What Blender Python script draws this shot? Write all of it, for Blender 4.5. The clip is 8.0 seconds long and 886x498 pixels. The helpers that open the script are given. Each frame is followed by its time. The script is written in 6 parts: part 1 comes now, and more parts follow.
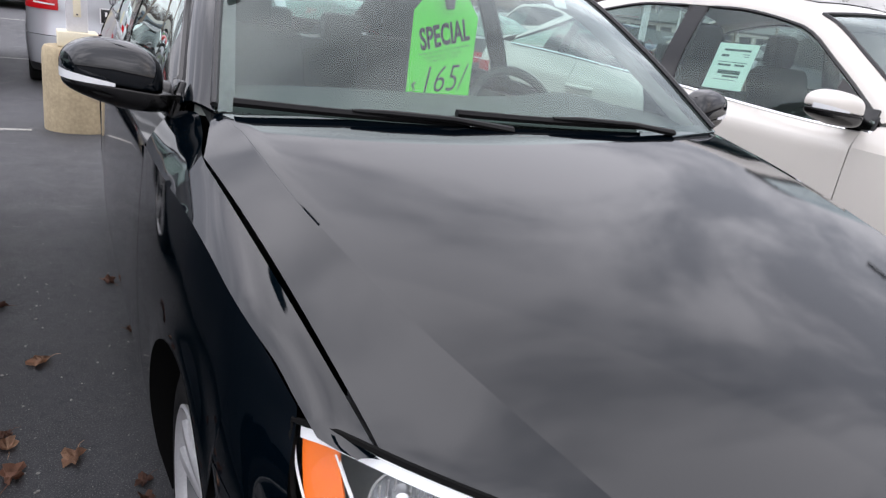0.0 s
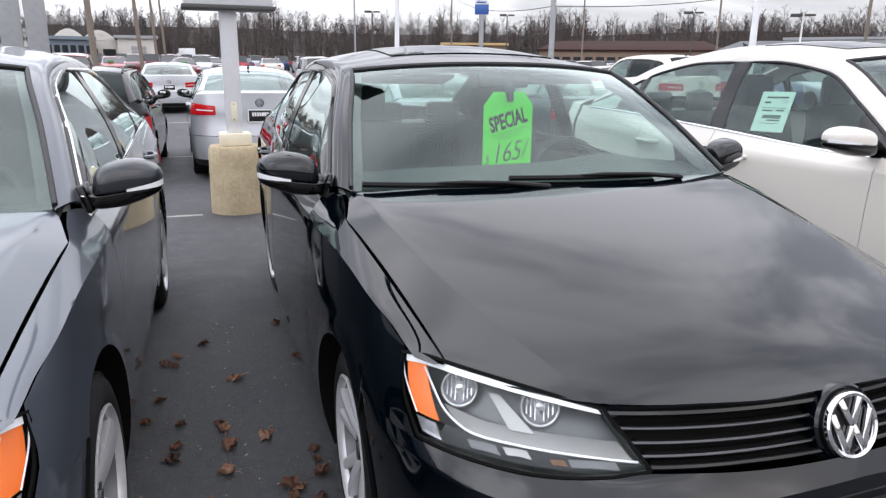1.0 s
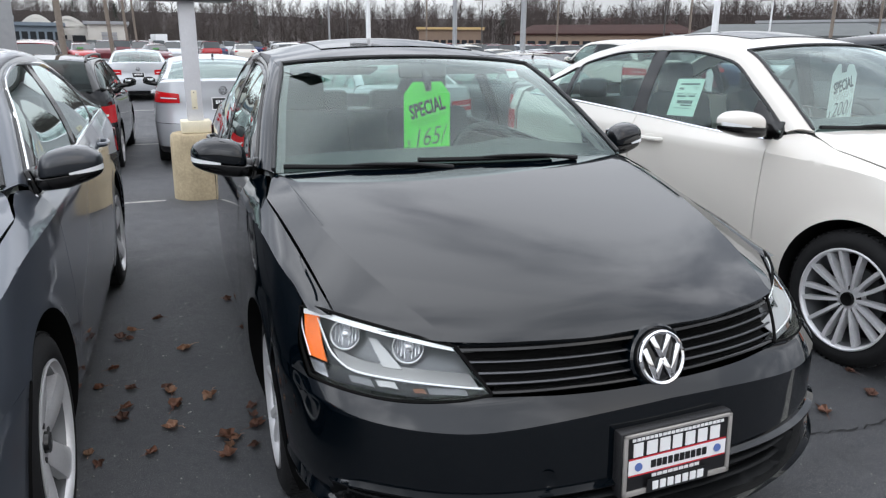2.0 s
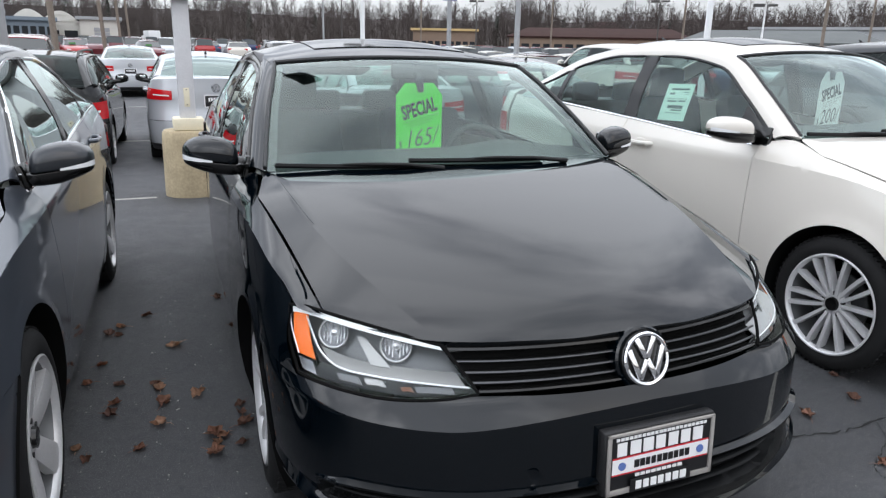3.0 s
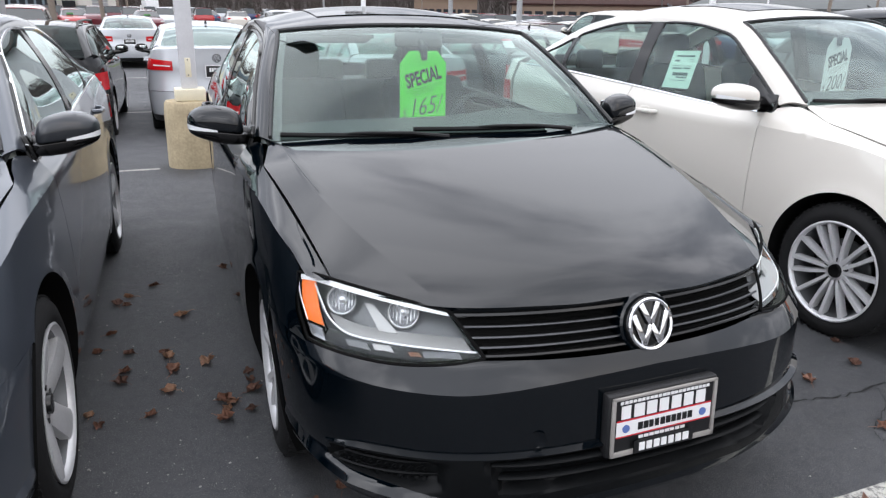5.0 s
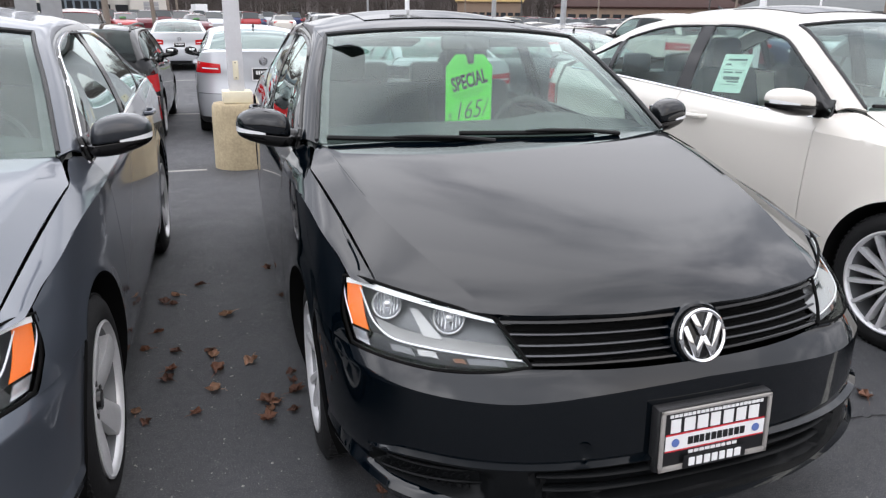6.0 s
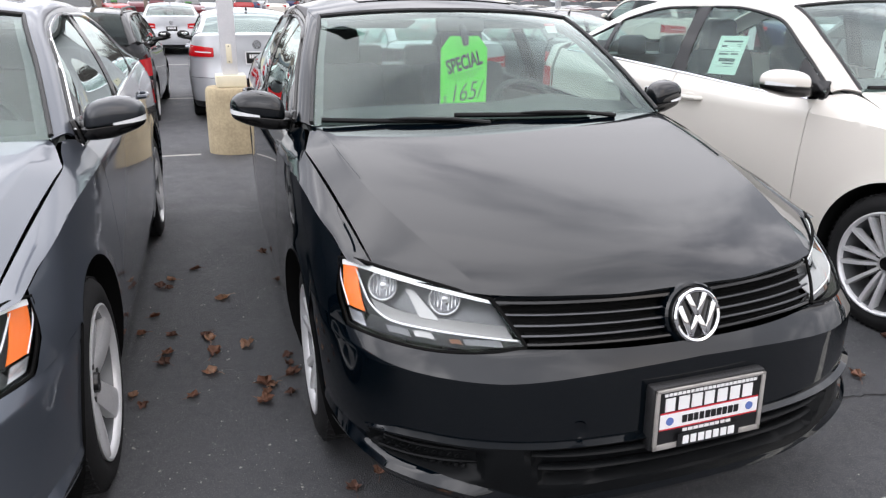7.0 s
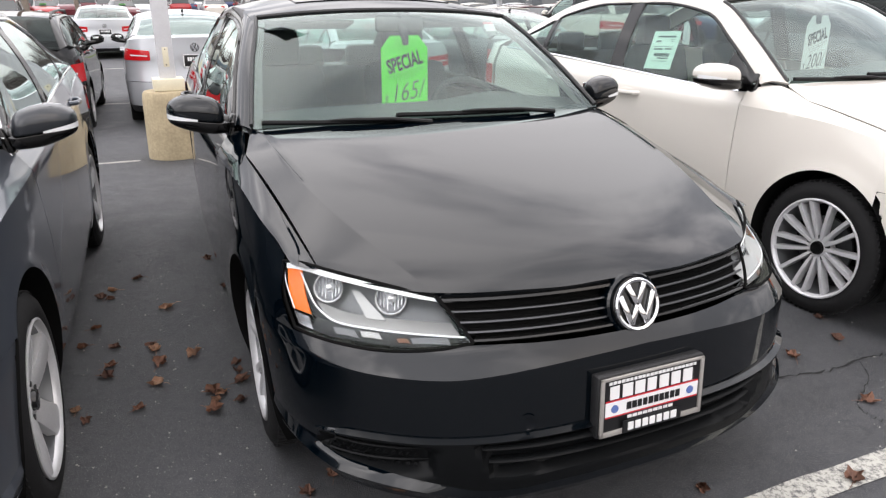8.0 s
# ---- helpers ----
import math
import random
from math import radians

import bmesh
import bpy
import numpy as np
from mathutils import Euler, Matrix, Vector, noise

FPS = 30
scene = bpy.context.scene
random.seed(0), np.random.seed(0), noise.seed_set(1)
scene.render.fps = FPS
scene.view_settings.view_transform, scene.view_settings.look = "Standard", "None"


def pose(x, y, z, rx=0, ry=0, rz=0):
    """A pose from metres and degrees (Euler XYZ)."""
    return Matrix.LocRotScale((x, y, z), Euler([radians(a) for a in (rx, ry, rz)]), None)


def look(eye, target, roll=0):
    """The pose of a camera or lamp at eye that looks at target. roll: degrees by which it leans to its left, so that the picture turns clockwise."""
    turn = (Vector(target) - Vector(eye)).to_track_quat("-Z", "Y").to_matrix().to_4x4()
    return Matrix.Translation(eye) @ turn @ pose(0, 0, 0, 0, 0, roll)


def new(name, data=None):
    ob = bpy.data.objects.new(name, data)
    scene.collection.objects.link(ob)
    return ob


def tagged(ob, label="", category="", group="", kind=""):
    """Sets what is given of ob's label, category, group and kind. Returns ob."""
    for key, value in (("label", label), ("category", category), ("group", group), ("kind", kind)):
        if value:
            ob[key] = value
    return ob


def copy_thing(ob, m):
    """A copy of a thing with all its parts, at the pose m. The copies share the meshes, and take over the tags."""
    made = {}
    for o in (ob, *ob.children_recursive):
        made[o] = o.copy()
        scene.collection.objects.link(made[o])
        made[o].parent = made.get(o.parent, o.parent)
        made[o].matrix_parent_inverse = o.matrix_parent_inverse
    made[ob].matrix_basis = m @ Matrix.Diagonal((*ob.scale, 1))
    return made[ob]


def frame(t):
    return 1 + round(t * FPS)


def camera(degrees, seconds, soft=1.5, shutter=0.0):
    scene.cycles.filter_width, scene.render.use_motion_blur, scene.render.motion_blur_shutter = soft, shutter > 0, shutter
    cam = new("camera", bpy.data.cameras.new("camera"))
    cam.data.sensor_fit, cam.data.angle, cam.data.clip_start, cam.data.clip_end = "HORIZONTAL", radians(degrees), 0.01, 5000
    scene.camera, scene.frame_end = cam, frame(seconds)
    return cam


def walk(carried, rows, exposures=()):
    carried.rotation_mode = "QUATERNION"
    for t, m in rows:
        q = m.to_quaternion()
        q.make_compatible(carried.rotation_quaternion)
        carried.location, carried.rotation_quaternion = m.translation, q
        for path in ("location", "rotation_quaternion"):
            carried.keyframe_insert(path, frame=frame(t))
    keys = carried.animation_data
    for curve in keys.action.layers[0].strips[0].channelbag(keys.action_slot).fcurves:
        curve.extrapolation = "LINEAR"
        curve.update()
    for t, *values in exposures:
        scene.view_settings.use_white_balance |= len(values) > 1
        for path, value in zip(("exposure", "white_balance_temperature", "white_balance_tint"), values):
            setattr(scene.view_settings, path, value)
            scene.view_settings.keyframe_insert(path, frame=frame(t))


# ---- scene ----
cam = camera(64.4, 8.0, soft=1.3)
PATH = [
    (0, (-1.067, -0.158, 1.281), (-0.087, 1.465, 0.645), 7.4),
    (0.5, (-1.233, -0.58, 1.399), (-0.464, 1.168, 0.803), 0.3),
    (1, (-1.255, -0.894, 1.428), (-0.584, 0.922, 0.925), 0.6),
    (1.5, (-1.15, -1.19, 1.454), (-0.596, 0.648, 0.892), -1.4),
    (2, (-1.132, -1.268, 1.464), (-0.412, 0.517, 0.922), 0.3),
    (2.2, (-1.131, -1.277, 1.457), (-0.416, 0.499, 0.877), 0.4),
    (3.3, (-1.133, -1.291, 1.469), (-0.384, 0.487, 0.939), 1.4),
    (3.5, (-1.132, -1.295, 1.467), (-0.392, 0.484, 0.928), 0.9),
    (4, (-1.13, -1.297, 1.466), (-0.39, 0.475, 0.905), 0.7),
    (4.5, (-1.132, -1.304, 1.467), (-0.36, 0.444, 0.877), 0.6),
    (5, (-1.149, -1.301, 1.462), (-0.421, 0.456, 0.844), 0.9),
    (5.2, (-1.155, -1.297, 1.459), (-0.492, 0.486, 0.839), -0.2),
    (6.3, (-1.16, -1.273, 1.463), (-0.538, 0.526, 0.85), 0.9),
    (6.5, (-1.156, -1.273, 1.455), (-0.525, 0.52, 0.831), 1.0),
    (7, (-1.162, -1.281, 1.454), (-0.529, 0.5, 0.802), 0.7),
    (7.5, (-1.16, -1.291, 1.457), (-0.504, 0.484, 0.811), 0.3),
    (8, (-1.149, -1.296, 1.458), (-0.387, 0.434, 0.803), 0.0),
]
walk(cam, [(t, look(eye, target, roll)) for t, eye, target, roll in PATH],
     ((0, -.02, 6550, 15), (.5, .12, 6600, 15), (1, .03, 6500, 13), (1.5, -.09, 6450, 11), (2, -.12, 6400, 9), (4, -.08, 6400, 9),
      (5, .03, 6480, 11), (6.5, .08, 6650, 12), (7.5, .26, 6800, 13), (8, .20, 6950, 13)))

# ---------------------------------------------------------------- world and light
world = bpy.data.worlds.new("overcast_sky")
scene.world = world
world.use_nodes = True


def build_world(nt):
    nt.nodes.clear()
    out = nt.nodes.new("ShaderNodeOutputWorld")
    bg = nt.nodes.new("ShaderNodeBackground")
    sky = nt.nodes.new("ShaderNodeTexSky")
    sky.sky_type = "NISHITA"
    sky.sun_disc = False
    sky.sun_elevation = radians(38)
    sky.sun_rotation = radians(150)
    sky.dust_density = 3.0
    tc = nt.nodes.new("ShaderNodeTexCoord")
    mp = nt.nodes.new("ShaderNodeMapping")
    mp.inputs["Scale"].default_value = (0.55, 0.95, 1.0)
    # Clouds shifted so that a bright part mirrors in the black hood.
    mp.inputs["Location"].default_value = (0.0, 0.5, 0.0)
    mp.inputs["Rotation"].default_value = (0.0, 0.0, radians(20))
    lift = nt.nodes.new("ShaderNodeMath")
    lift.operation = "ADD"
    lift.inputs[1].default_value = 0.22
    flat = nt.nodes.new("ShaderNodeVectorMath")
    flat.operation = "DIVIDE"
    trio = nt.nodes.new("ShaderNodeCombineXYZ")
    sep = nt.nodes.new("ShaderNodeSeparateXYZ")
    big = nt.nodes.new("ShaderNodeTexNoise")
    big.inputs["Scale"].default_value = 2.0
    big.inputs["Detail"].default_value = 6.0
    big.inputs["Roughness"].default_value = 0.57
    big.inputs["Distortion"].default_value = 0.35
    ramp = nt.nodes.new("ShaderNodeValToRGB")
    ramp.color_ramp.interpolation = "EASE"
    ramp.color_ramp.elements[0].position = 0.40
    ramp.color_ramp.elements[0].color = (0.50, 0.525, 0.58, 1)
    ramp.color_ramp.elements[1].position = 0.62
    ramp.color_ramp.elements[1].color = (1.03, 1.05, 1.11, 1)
    low = nt.nodes.new("ShaderNodeMapRange")
    low.inputs["From Min"].default_value = 0.0
    low.inputs["From Max"].default_value = 0.22
    low.inputs["To Min"].default_value = 0.75
    low.inputs["To Max"].default_value = 0.0
    haze = nt.nodes.new("ShaderNodeMix")
    haze.data_type = "RGBA"
    haze.inputs["B"].default_value = (0.90, 0.91, 0.93, 1)
    scale = nt.nodes.new("ShaderNodeVectorMath")
    scale.operation = "SCALE"
    scale.inputs["Scale"].default_value = 0.02
    add = nt.nodes.new("ShaderNodeVectorMath")
    add.operation = "ADD"
    link = nt.links.new
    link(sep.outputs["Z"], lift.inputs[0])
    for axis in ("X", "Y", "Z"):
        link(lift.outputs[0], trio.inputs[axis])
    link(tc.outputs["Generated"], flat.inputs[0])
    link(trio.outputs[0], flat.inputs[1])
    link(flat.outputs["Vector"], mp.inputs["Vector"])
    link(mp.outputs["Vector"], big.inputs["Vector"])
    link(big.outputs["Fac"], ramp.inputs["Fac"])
    link(tc.outputs["Generated"], sep.inputs["Vector"])
    link(sep.outputs["Z"], low.inputs["Value"])
    link(low.outputs["Result"], haze.inputs["Factor"])
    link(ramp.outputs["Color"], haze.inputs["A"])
    link(sky.outputs["Color"], scale.inputs[0])
    dome = nt.nodes.new("ShaderNodeMapRange")
    dome.inputs["From Min"].default_value, dome.inputs["From Max"].default_value = 0.03, 0.56
    dome.inputs["To Min"].default_value, dome.inputs["To Max"].default_value = 0.82, 2.02
    link(sep.outputs["Z"], dome.inputs["Value"])
    bright = nt.nodes.new("ShaderNodeVectorMath")
    bright.operation = "SCALE"
    link(haze.outputs["Result"], bright.inputs[0])
    # Sky brightened towards -x, added to lift the hood's left-hand reflections.
    side = nt.nodes.new("ShaderNodeMapRange")
    side.inputs["From Min"].default_value, side.inputs["From Max"].default_value = -0.35, 0.35
    side.inputs["To Min"].default_value, side.inputs["To Max"].default_value = 1.42, 0.94
    link(sep.outputs["X"], side.inputs["Value"])
    both = nt.nodes.new("ShaderNodeMath")
    both.operation = "MULTIPLY"
    link(dome.outputs["Result"], both.inputs[0])
    link(side.outputs["Result"], both.inputs[1])
    link(both.outputs[0], bright.inputs["Scale"])
    link(bright.outputs["Vector"], add.inputs[0])
    link(scale.outputs["Vector"], add.inputs[1])
    link(add.outputs["Vector"], bg.inputs["Color"])
    bg.inputs["Strength"].default_value = 1.12
    link(bg.outputs["Background"], out.inputs["Surface"])


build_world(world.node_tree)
sun = new("sun", bpy.data.lights.new("sun", "SUN"))
sun.data.energy, sun.data.angle, sun.data.color = 0.5, radians(120), (1.0, 0.97, 0.93)
sun.matrix_world = look((0, 0, 30), (6, 11, 0))

# ---------------------------------------------------------------- materials


def material(name, color=(0.5, 0.5, 0.5), rough=0.5, metal=0.0, coat=0.0, spec=0.5, emit=0.0):
    m = bpy.data.materials.new(name)
    m.use_nodes = True
    b = m.node_tree.nodes["Principled BSDF"]
    b.inputs["Base Color"].default_value = (*color, 1)
    b.inputs["Roughness"].default_value = rough
    b.inputs["Metallic"].default_value = metal
    b.inputs["Coat Weight"].default_value = coat
    b.inputs["Coat Roughness"].default_value = 0.03
    b.inputs["Specular IOR Level"].default_value = spec
    if emit:
        b.inputs["Emission Color"].default_value = (*color, 1)
        b.inputs["Emission Strength"].default_value = emit
    return m


def vary(m, scale=8.0, amount=0.25, bump=0.0, bump_scale=200.0, rough_amount=0.0, fine=None):
    """Adds uneven colour, gloss and fine relief in object space."""
    nt = m.node_tree
    b = nt.nodes["Principled BSDF"]
    tc = nt.nodes.new("ShaderNodeTexCoord")
    n1 = nt.nodes.new("ShaderNodeTexNoise")
    n1.inputs["Scale"].default_value = scale
    n1.inputs["Detail"].default_value = 6
    n2 = nt.nodes.new("ShaderNodeTexNoise")
    n2.inputs["Scale"].default_value = fine or scale * 14
    n2.inputs["Detail"].default_value = 3
    nt.links.new(tc.outputs["Object"], n1.inputs["Vector"])
    nt.links.new(tc.outputs["Object"], n2.inputs["Vector"])
    add = nt.nodes.new("ShaderNodeMath")
    add.operation = "ADD"
    nt.links.new(n1.outputs["Fac"], add.inputs[0])
    nt.links.new(n2.outputs["Fac"], add.inputs[1])
    mr = nt.nodes.new("ShaderNodeMapRange")
    mr.inputs["From Min"].default_value, mr.inputs["From Max"].default_value = 0.6, 1.4
    mr.inputs["To Min"].default_value, mr.inputs["To Max"].default_value = 1 - amount, 1 + amount
    nt.links.new(add.outputs[0], mr.inputs["Value"])
    sc = nt.nodes.new("ShaderNodeVectorMath")
    sc.operation = "SCALE"
    sc.inputs[0].default_value = b.inputs["Base Color"].default_value[:3]
    nt.links.new(mr.outputs["Result"], sc.inputs["Scale"])
    nt.links.new(sc.outputs["Vector"], b.inputs["Base Color"])
    if rough_amount:
        r0 = b.inputs["Roughness"].default_value
        rr = nt.nodes.new("ShaderNodeMapRange")
        rr.inputs["From Min"].default_value, rr.inputs["From Max"].default_value = 0.3, 0.7
        rr.inputs["To Min"].default_value, rr.inputs["To Max"].default_value = r0 - rough_amount, r0 + rough_amount
        nt.links.new(n1.outputs["Fac"], rr.inputs["Value"])
        nt.links.new(rr.outputs["Result"], b.inputs["Roughness"])
    if bump:
        n3 = nt.nodes.new("ShaderNodeTexNoise")
        n3.inputs["Scale"].default_value = bump_scale
        n3.inputs["Detail"].default_value = 4
        nt.links.new(tc.outputs["Object"], n3.inputs["Vector"])
        bp = nt.nodes.new("ShaderNodeBump")
        bp.inputs["Strength"].default_value = bump
        bp.inputs["Distance"].default_value = 0.004
        nt.links.new(n3.outputs["Fac"], bp.inputs["Height"])
        nt.links.new(bp.outputs["Normal"], b.inputs["Normal"])
    return m


def paint(name, color, metal=0.0, rough=0.35, spec=0.3, ior=1.5):
    """Clear-coated car paint with a thin uneven film of dust."""
    m = material(name, color, rough, metal, coat=1.0, spec=spec)
    m.node_tree.nodes["Principled BSDF"].inputs["Coat IOR"].default_value = ior
    nt = m.node_tree
    b = nt.nodes["Principled BSDF"]
    tc = nt.nodes.new("ShaderNodeTexCoord")
    n1 = nt.nodes.new("ShaderNodeTexNoise")
    n1.inputs["Scale"].default_value = 2.2
    n1.inputs["Detail"].default_value = 7
    nt.links.new(tc.outputs["Object"], n1.inputs["Vector"])
    mr = nt.nodes.new("ShaderNodeMapRange")
    mr.inputs["From Min"].default_value, mr.inputs["From Max"].default_value = 0.35, 0.7
    mr.inputs["To Min"].default_value, mr.inputs["To Max"].default_value = 0.015, 0.06
    nt.links.new(n1.outputs["Fac"], mr.inputs["Value"])
    nt.links.new(mr.outputs["Result"], b.inputs["Coat Roughness"])
    n2 = nt.nodes.new("ShaderNodeTexNoise")
    n2.inputs["Scale"].default_value = 420
    nt.links.new(tc.outputs["Object"], n2.inputs["Vector"])
    bp = nt.nodes.new("ShaderNodeBump")
    bp.inputs["Strength"].default_value = 0.012
    bp.inputs["Distance"].default_value = 0.001
    nt.links.new(n2.outputs["Fac"], bp.inputs["Height"])
    nt.links.new(bp.outputs["Normal"], b.inputs["Coat Normal"])
    return m


def glass(name, tint, ior=1.5, rough=0.0, faces=1.85):
    """A thin pane: tinted see-through with a clear reflection."""
    m = bpy.data.materials.new(name)
    m.use_nodes = True
    nt = m.node_tree
    nt.nodes.clear()
    out = nt.nodes.new("ShaderNodeOutputMaterial")
    tr = nt.nodes.new("ShaderNodeBsdfTransparent")
    tr.inputs["Color"].default_value = (*tint, 1)
    gl = nt.nodes.new("ShaderNodeBsdfGlossy")
    gl.inputs["Roughness"].default_value = rough
    gl.inputs["Color"].default_value = (0.90, 1.0, 0.98, 1)
    fr = nt.nodes.new("ShaderNodeLayerWeight")
    fr.inputs["Blend"].default_value = 0.5
    steep = nt.nodes.new("ShaderNodeMath")
    steep.operation = "POWER"
    steep.inputs[1].default_value = 5.0
    gain = nt.nodes.new("ShaderNodeMath")
    gain.operation = "MULTIPLY_ADD"
    base = ((ior - 1) / (ior + 1)) ** 2
    gain.inputs[1].default_value, gain.inputs[2].default_value = 1 - base, base
    nt.links.new(fr.outputs["Facing"], steep.inputs[0])
    nt.links.new(steep.outputs[0], gain.inputs[0])
    two = nt.nodes.new("ShaderNodeMath")
    two.operation, two.use_clamp = "MULTIPLY", True
    two.inputs[1].default_value = faces
    nt.links.new(gain.outputs[0], two.inputs[0])
    mx = nt.nodes.new("ShaderNodeMixShader")
    nt.links.new(two.outputs[0], mx.inputs["Fac"])
    nt.links.new(tr.outputs["BSDF"], mx.inputs[1])
    nt.links.new(gl.outputs["BSDF"], mx.inputs[2])
    nt.links.new(mx.outputs["Shader"], out.inputs["Surface"])
    return m


BLACK = paint("black_paint", (0.0004, 0.0016, 0.0030), spec=0.0, ior=1.54)
BLACK_SOLID = paint("solid_black_paint", (0.003, 0.003, 0.0034), spec=0.0)
GREY = paint("dark_grey_metallic_paint", (0.082, 0.093, 0.113), 0.55, 0.36)
# Body grey darkened for the mirror caps: their dark reflection is put into the colour.
GREY_CAP = paint("mirror_cap_reflection_paint", (0.016, 0.019, 0.024), 0.4, 0.36)
WHITE = paint("warm_white_paint", (0.67, 0.635, 0.58))
SILVER = paint("silver_paint", (0.50, 0.52, 0.55), 0.6, 0.35)
SILVER_WHITE = paint("pale_silver_paint", (0.47, 0.485, 0.51), 0.35, 0.35)
RED = paint("red_paint", (0.35, 0.012, 0.015))
DARK_RED = paint("dark_red_paint", (0.12, 0.012, 0.02))
CHARCOAL = paint("charcoal_paint", (0.022, 0.024, 0.028), 0.2)
BLUE = paint("dark_blue_paint", (0.02, 0.035, 0.10), 0.3)
BEIGE = paint("beige_paint", (0.42, 0.38, 0.28), 0.4)
WIPER = material("wiper_black_rubber", (0.006, 0.006, 0.0065), 0.6, spec=0.2)
TRIM = vary(material("black_plastic_trim", (0.012, 0.012, 0.013), 0.45), 30, 0.2, 0.25, 900)
GLOSS_TRIM = material("gloss_black_trim", (0.004, 0.004, 0.004), 0.12)
GRILLE_BAR = material("grille_bar_satin", (0.105, 0.108, 0.115), 0.34, 0.9)
CHROME = material("chrome", (0.86, 0.86, 0.87), 0.06, 1.0)
SATIN = material("satin_silver", (0.62, 0.62, 0.63), 0.28, 1.0)
ALLOY = vary(material("alloy_silver_paint", (0.62, 0.62, 0.63), 0.32, 0.3, coat=0.5), 12, 0.1)
TYRE = vary(material("tyre_rubber", (0.0085, 0.0085, 0.009), 0.8, spec=0.3), 18, 0.35, 0.3, 300)
LOW_TRIM = vary(material("satin_black_plastic", (0.004, 0.0045, 0.005), 0.45, spec=0.14), 30, 0.2, 0.1, 900)
UNDER = material("underbody_black", (0.005, 0.005, 0.005), 0.9, spec=0.08)
GLASS = glass("window_glass", (0.64, 0.76, 0.72), faces=1.5)
DARK_GLASS = glass("privacy_glass", (0.10, 0.11, 0.11), faces=0.6)
SUNROOF = material("sunroof_glass", (0.008, 0.009, 0.010), 0.05)
SCREEN = glass("windscreen_glass", (0.66, 0.79, 0.75), 1.5, faces=1.75)
LENS = glass("lamp_lens", (0.97, 0.98, 0.98), 1.42, faces=0.55)
RED_LENS = material("red_lamp_lens", (0.48, 0.006, 0.010), 0.2, coat=0.25, spec=0.3)
AMBER = material("amber_lamp_lens", (0.80, 0.15, 0.003), 0.35)
WHITE_LENS = material("clear_lamp_plastic", (0.75, 0.76, 0.77), 0.15, coat=1.0)
# Chrome trim in near-white: the sky's gleam on it is put into the colour.
LAMP_WHITE = material("lamp_gleam_trim", (0.88, 0.89, 0.90), 0.3, 0.1)
LAMP_SILVER = material("lamp_silver_trim", (0.37, 0.37, 0.365), 0.36, 0.4)
# Orange-brown reflection in the lamp tray, put into a patch's colour.
LAMP_BROWN_GLINT = material("lamp_orange_brown_glint", (0.13, 0.055, 0.025), 0.3, 0.3)
LAMP_BOWL = material("lamp_bowl_reflector", (0.60, 0.61, 0.63), 0.25, 0.8)
LAMP_GREY = material("lamp_housing_grey", (0.13, 0.135, 0.14), 0.35, 0.4)
LAMP_DARK = material("lamp_housing_dark", (0.045, 0.048, 0.05), 0.35)
SEAT = vary(material("charcoal_seat_cloth", (0.040, 0.045, 0.046), 0.85), 9, 0.12, fine=40)
DASH = vary(material("soft_dashboard_plastic", (0.050, 0.056, 0.056), 0.65), 9, 0.12, fine=40)
# Bench cloth: the seat cloth again, with cabin shade put into its colour.
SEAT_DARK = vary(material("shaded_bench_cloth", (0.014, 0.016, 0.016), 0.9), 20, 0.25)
DARK_PANE = material("dark_window_pane", (0.02, 0.024, 0.028), 0.08)
LINER = material("pale_headliner_cloth", (0.50, 0.53, 0.50), 0.9)
LINER_DARK = material("grey_trim_cloth", (0.12, 0.125, 0.125), 0.9)

# ---------------------------------------------------------------- mesh helpers


def part(name, bm, mat, parent, label="", angle=38):
    """Links a bmesh as one mesh object under its thing or part."""
    me = bpy.data.meshes.new(name)
    bm.normal_update()
    bm.to_mesh(me)
    bm.free()
    for m in mat if isinstance(mat, (list, tuple)) else [mat]:
        me.materials.append(m)
    me.polygons.foreach_set("use_smooth", [True] * len(me.polygons))
    me.set_sharp_from_angle(angle=radians(angle))
    ob = new(name, me)
    ob.parent = parent
    if label:
        ob["label"] = label
    return ob


def thing(name, label, category, m=Matrix(), group="", kind=""):
    ob = new(name)
    ob.matrix_world = m
    ob.empty_display_size = 0.1
    return tagged(ob, label, category, group, kind)


def solo(name, bm, mat, label, category, m=Matrix(), group="", kind="", angle=38):
    ob = part(name, bm, mat, None, "", angle)
    ob.matrix_world = m
    return tagged(ob, label, category, group, kind)


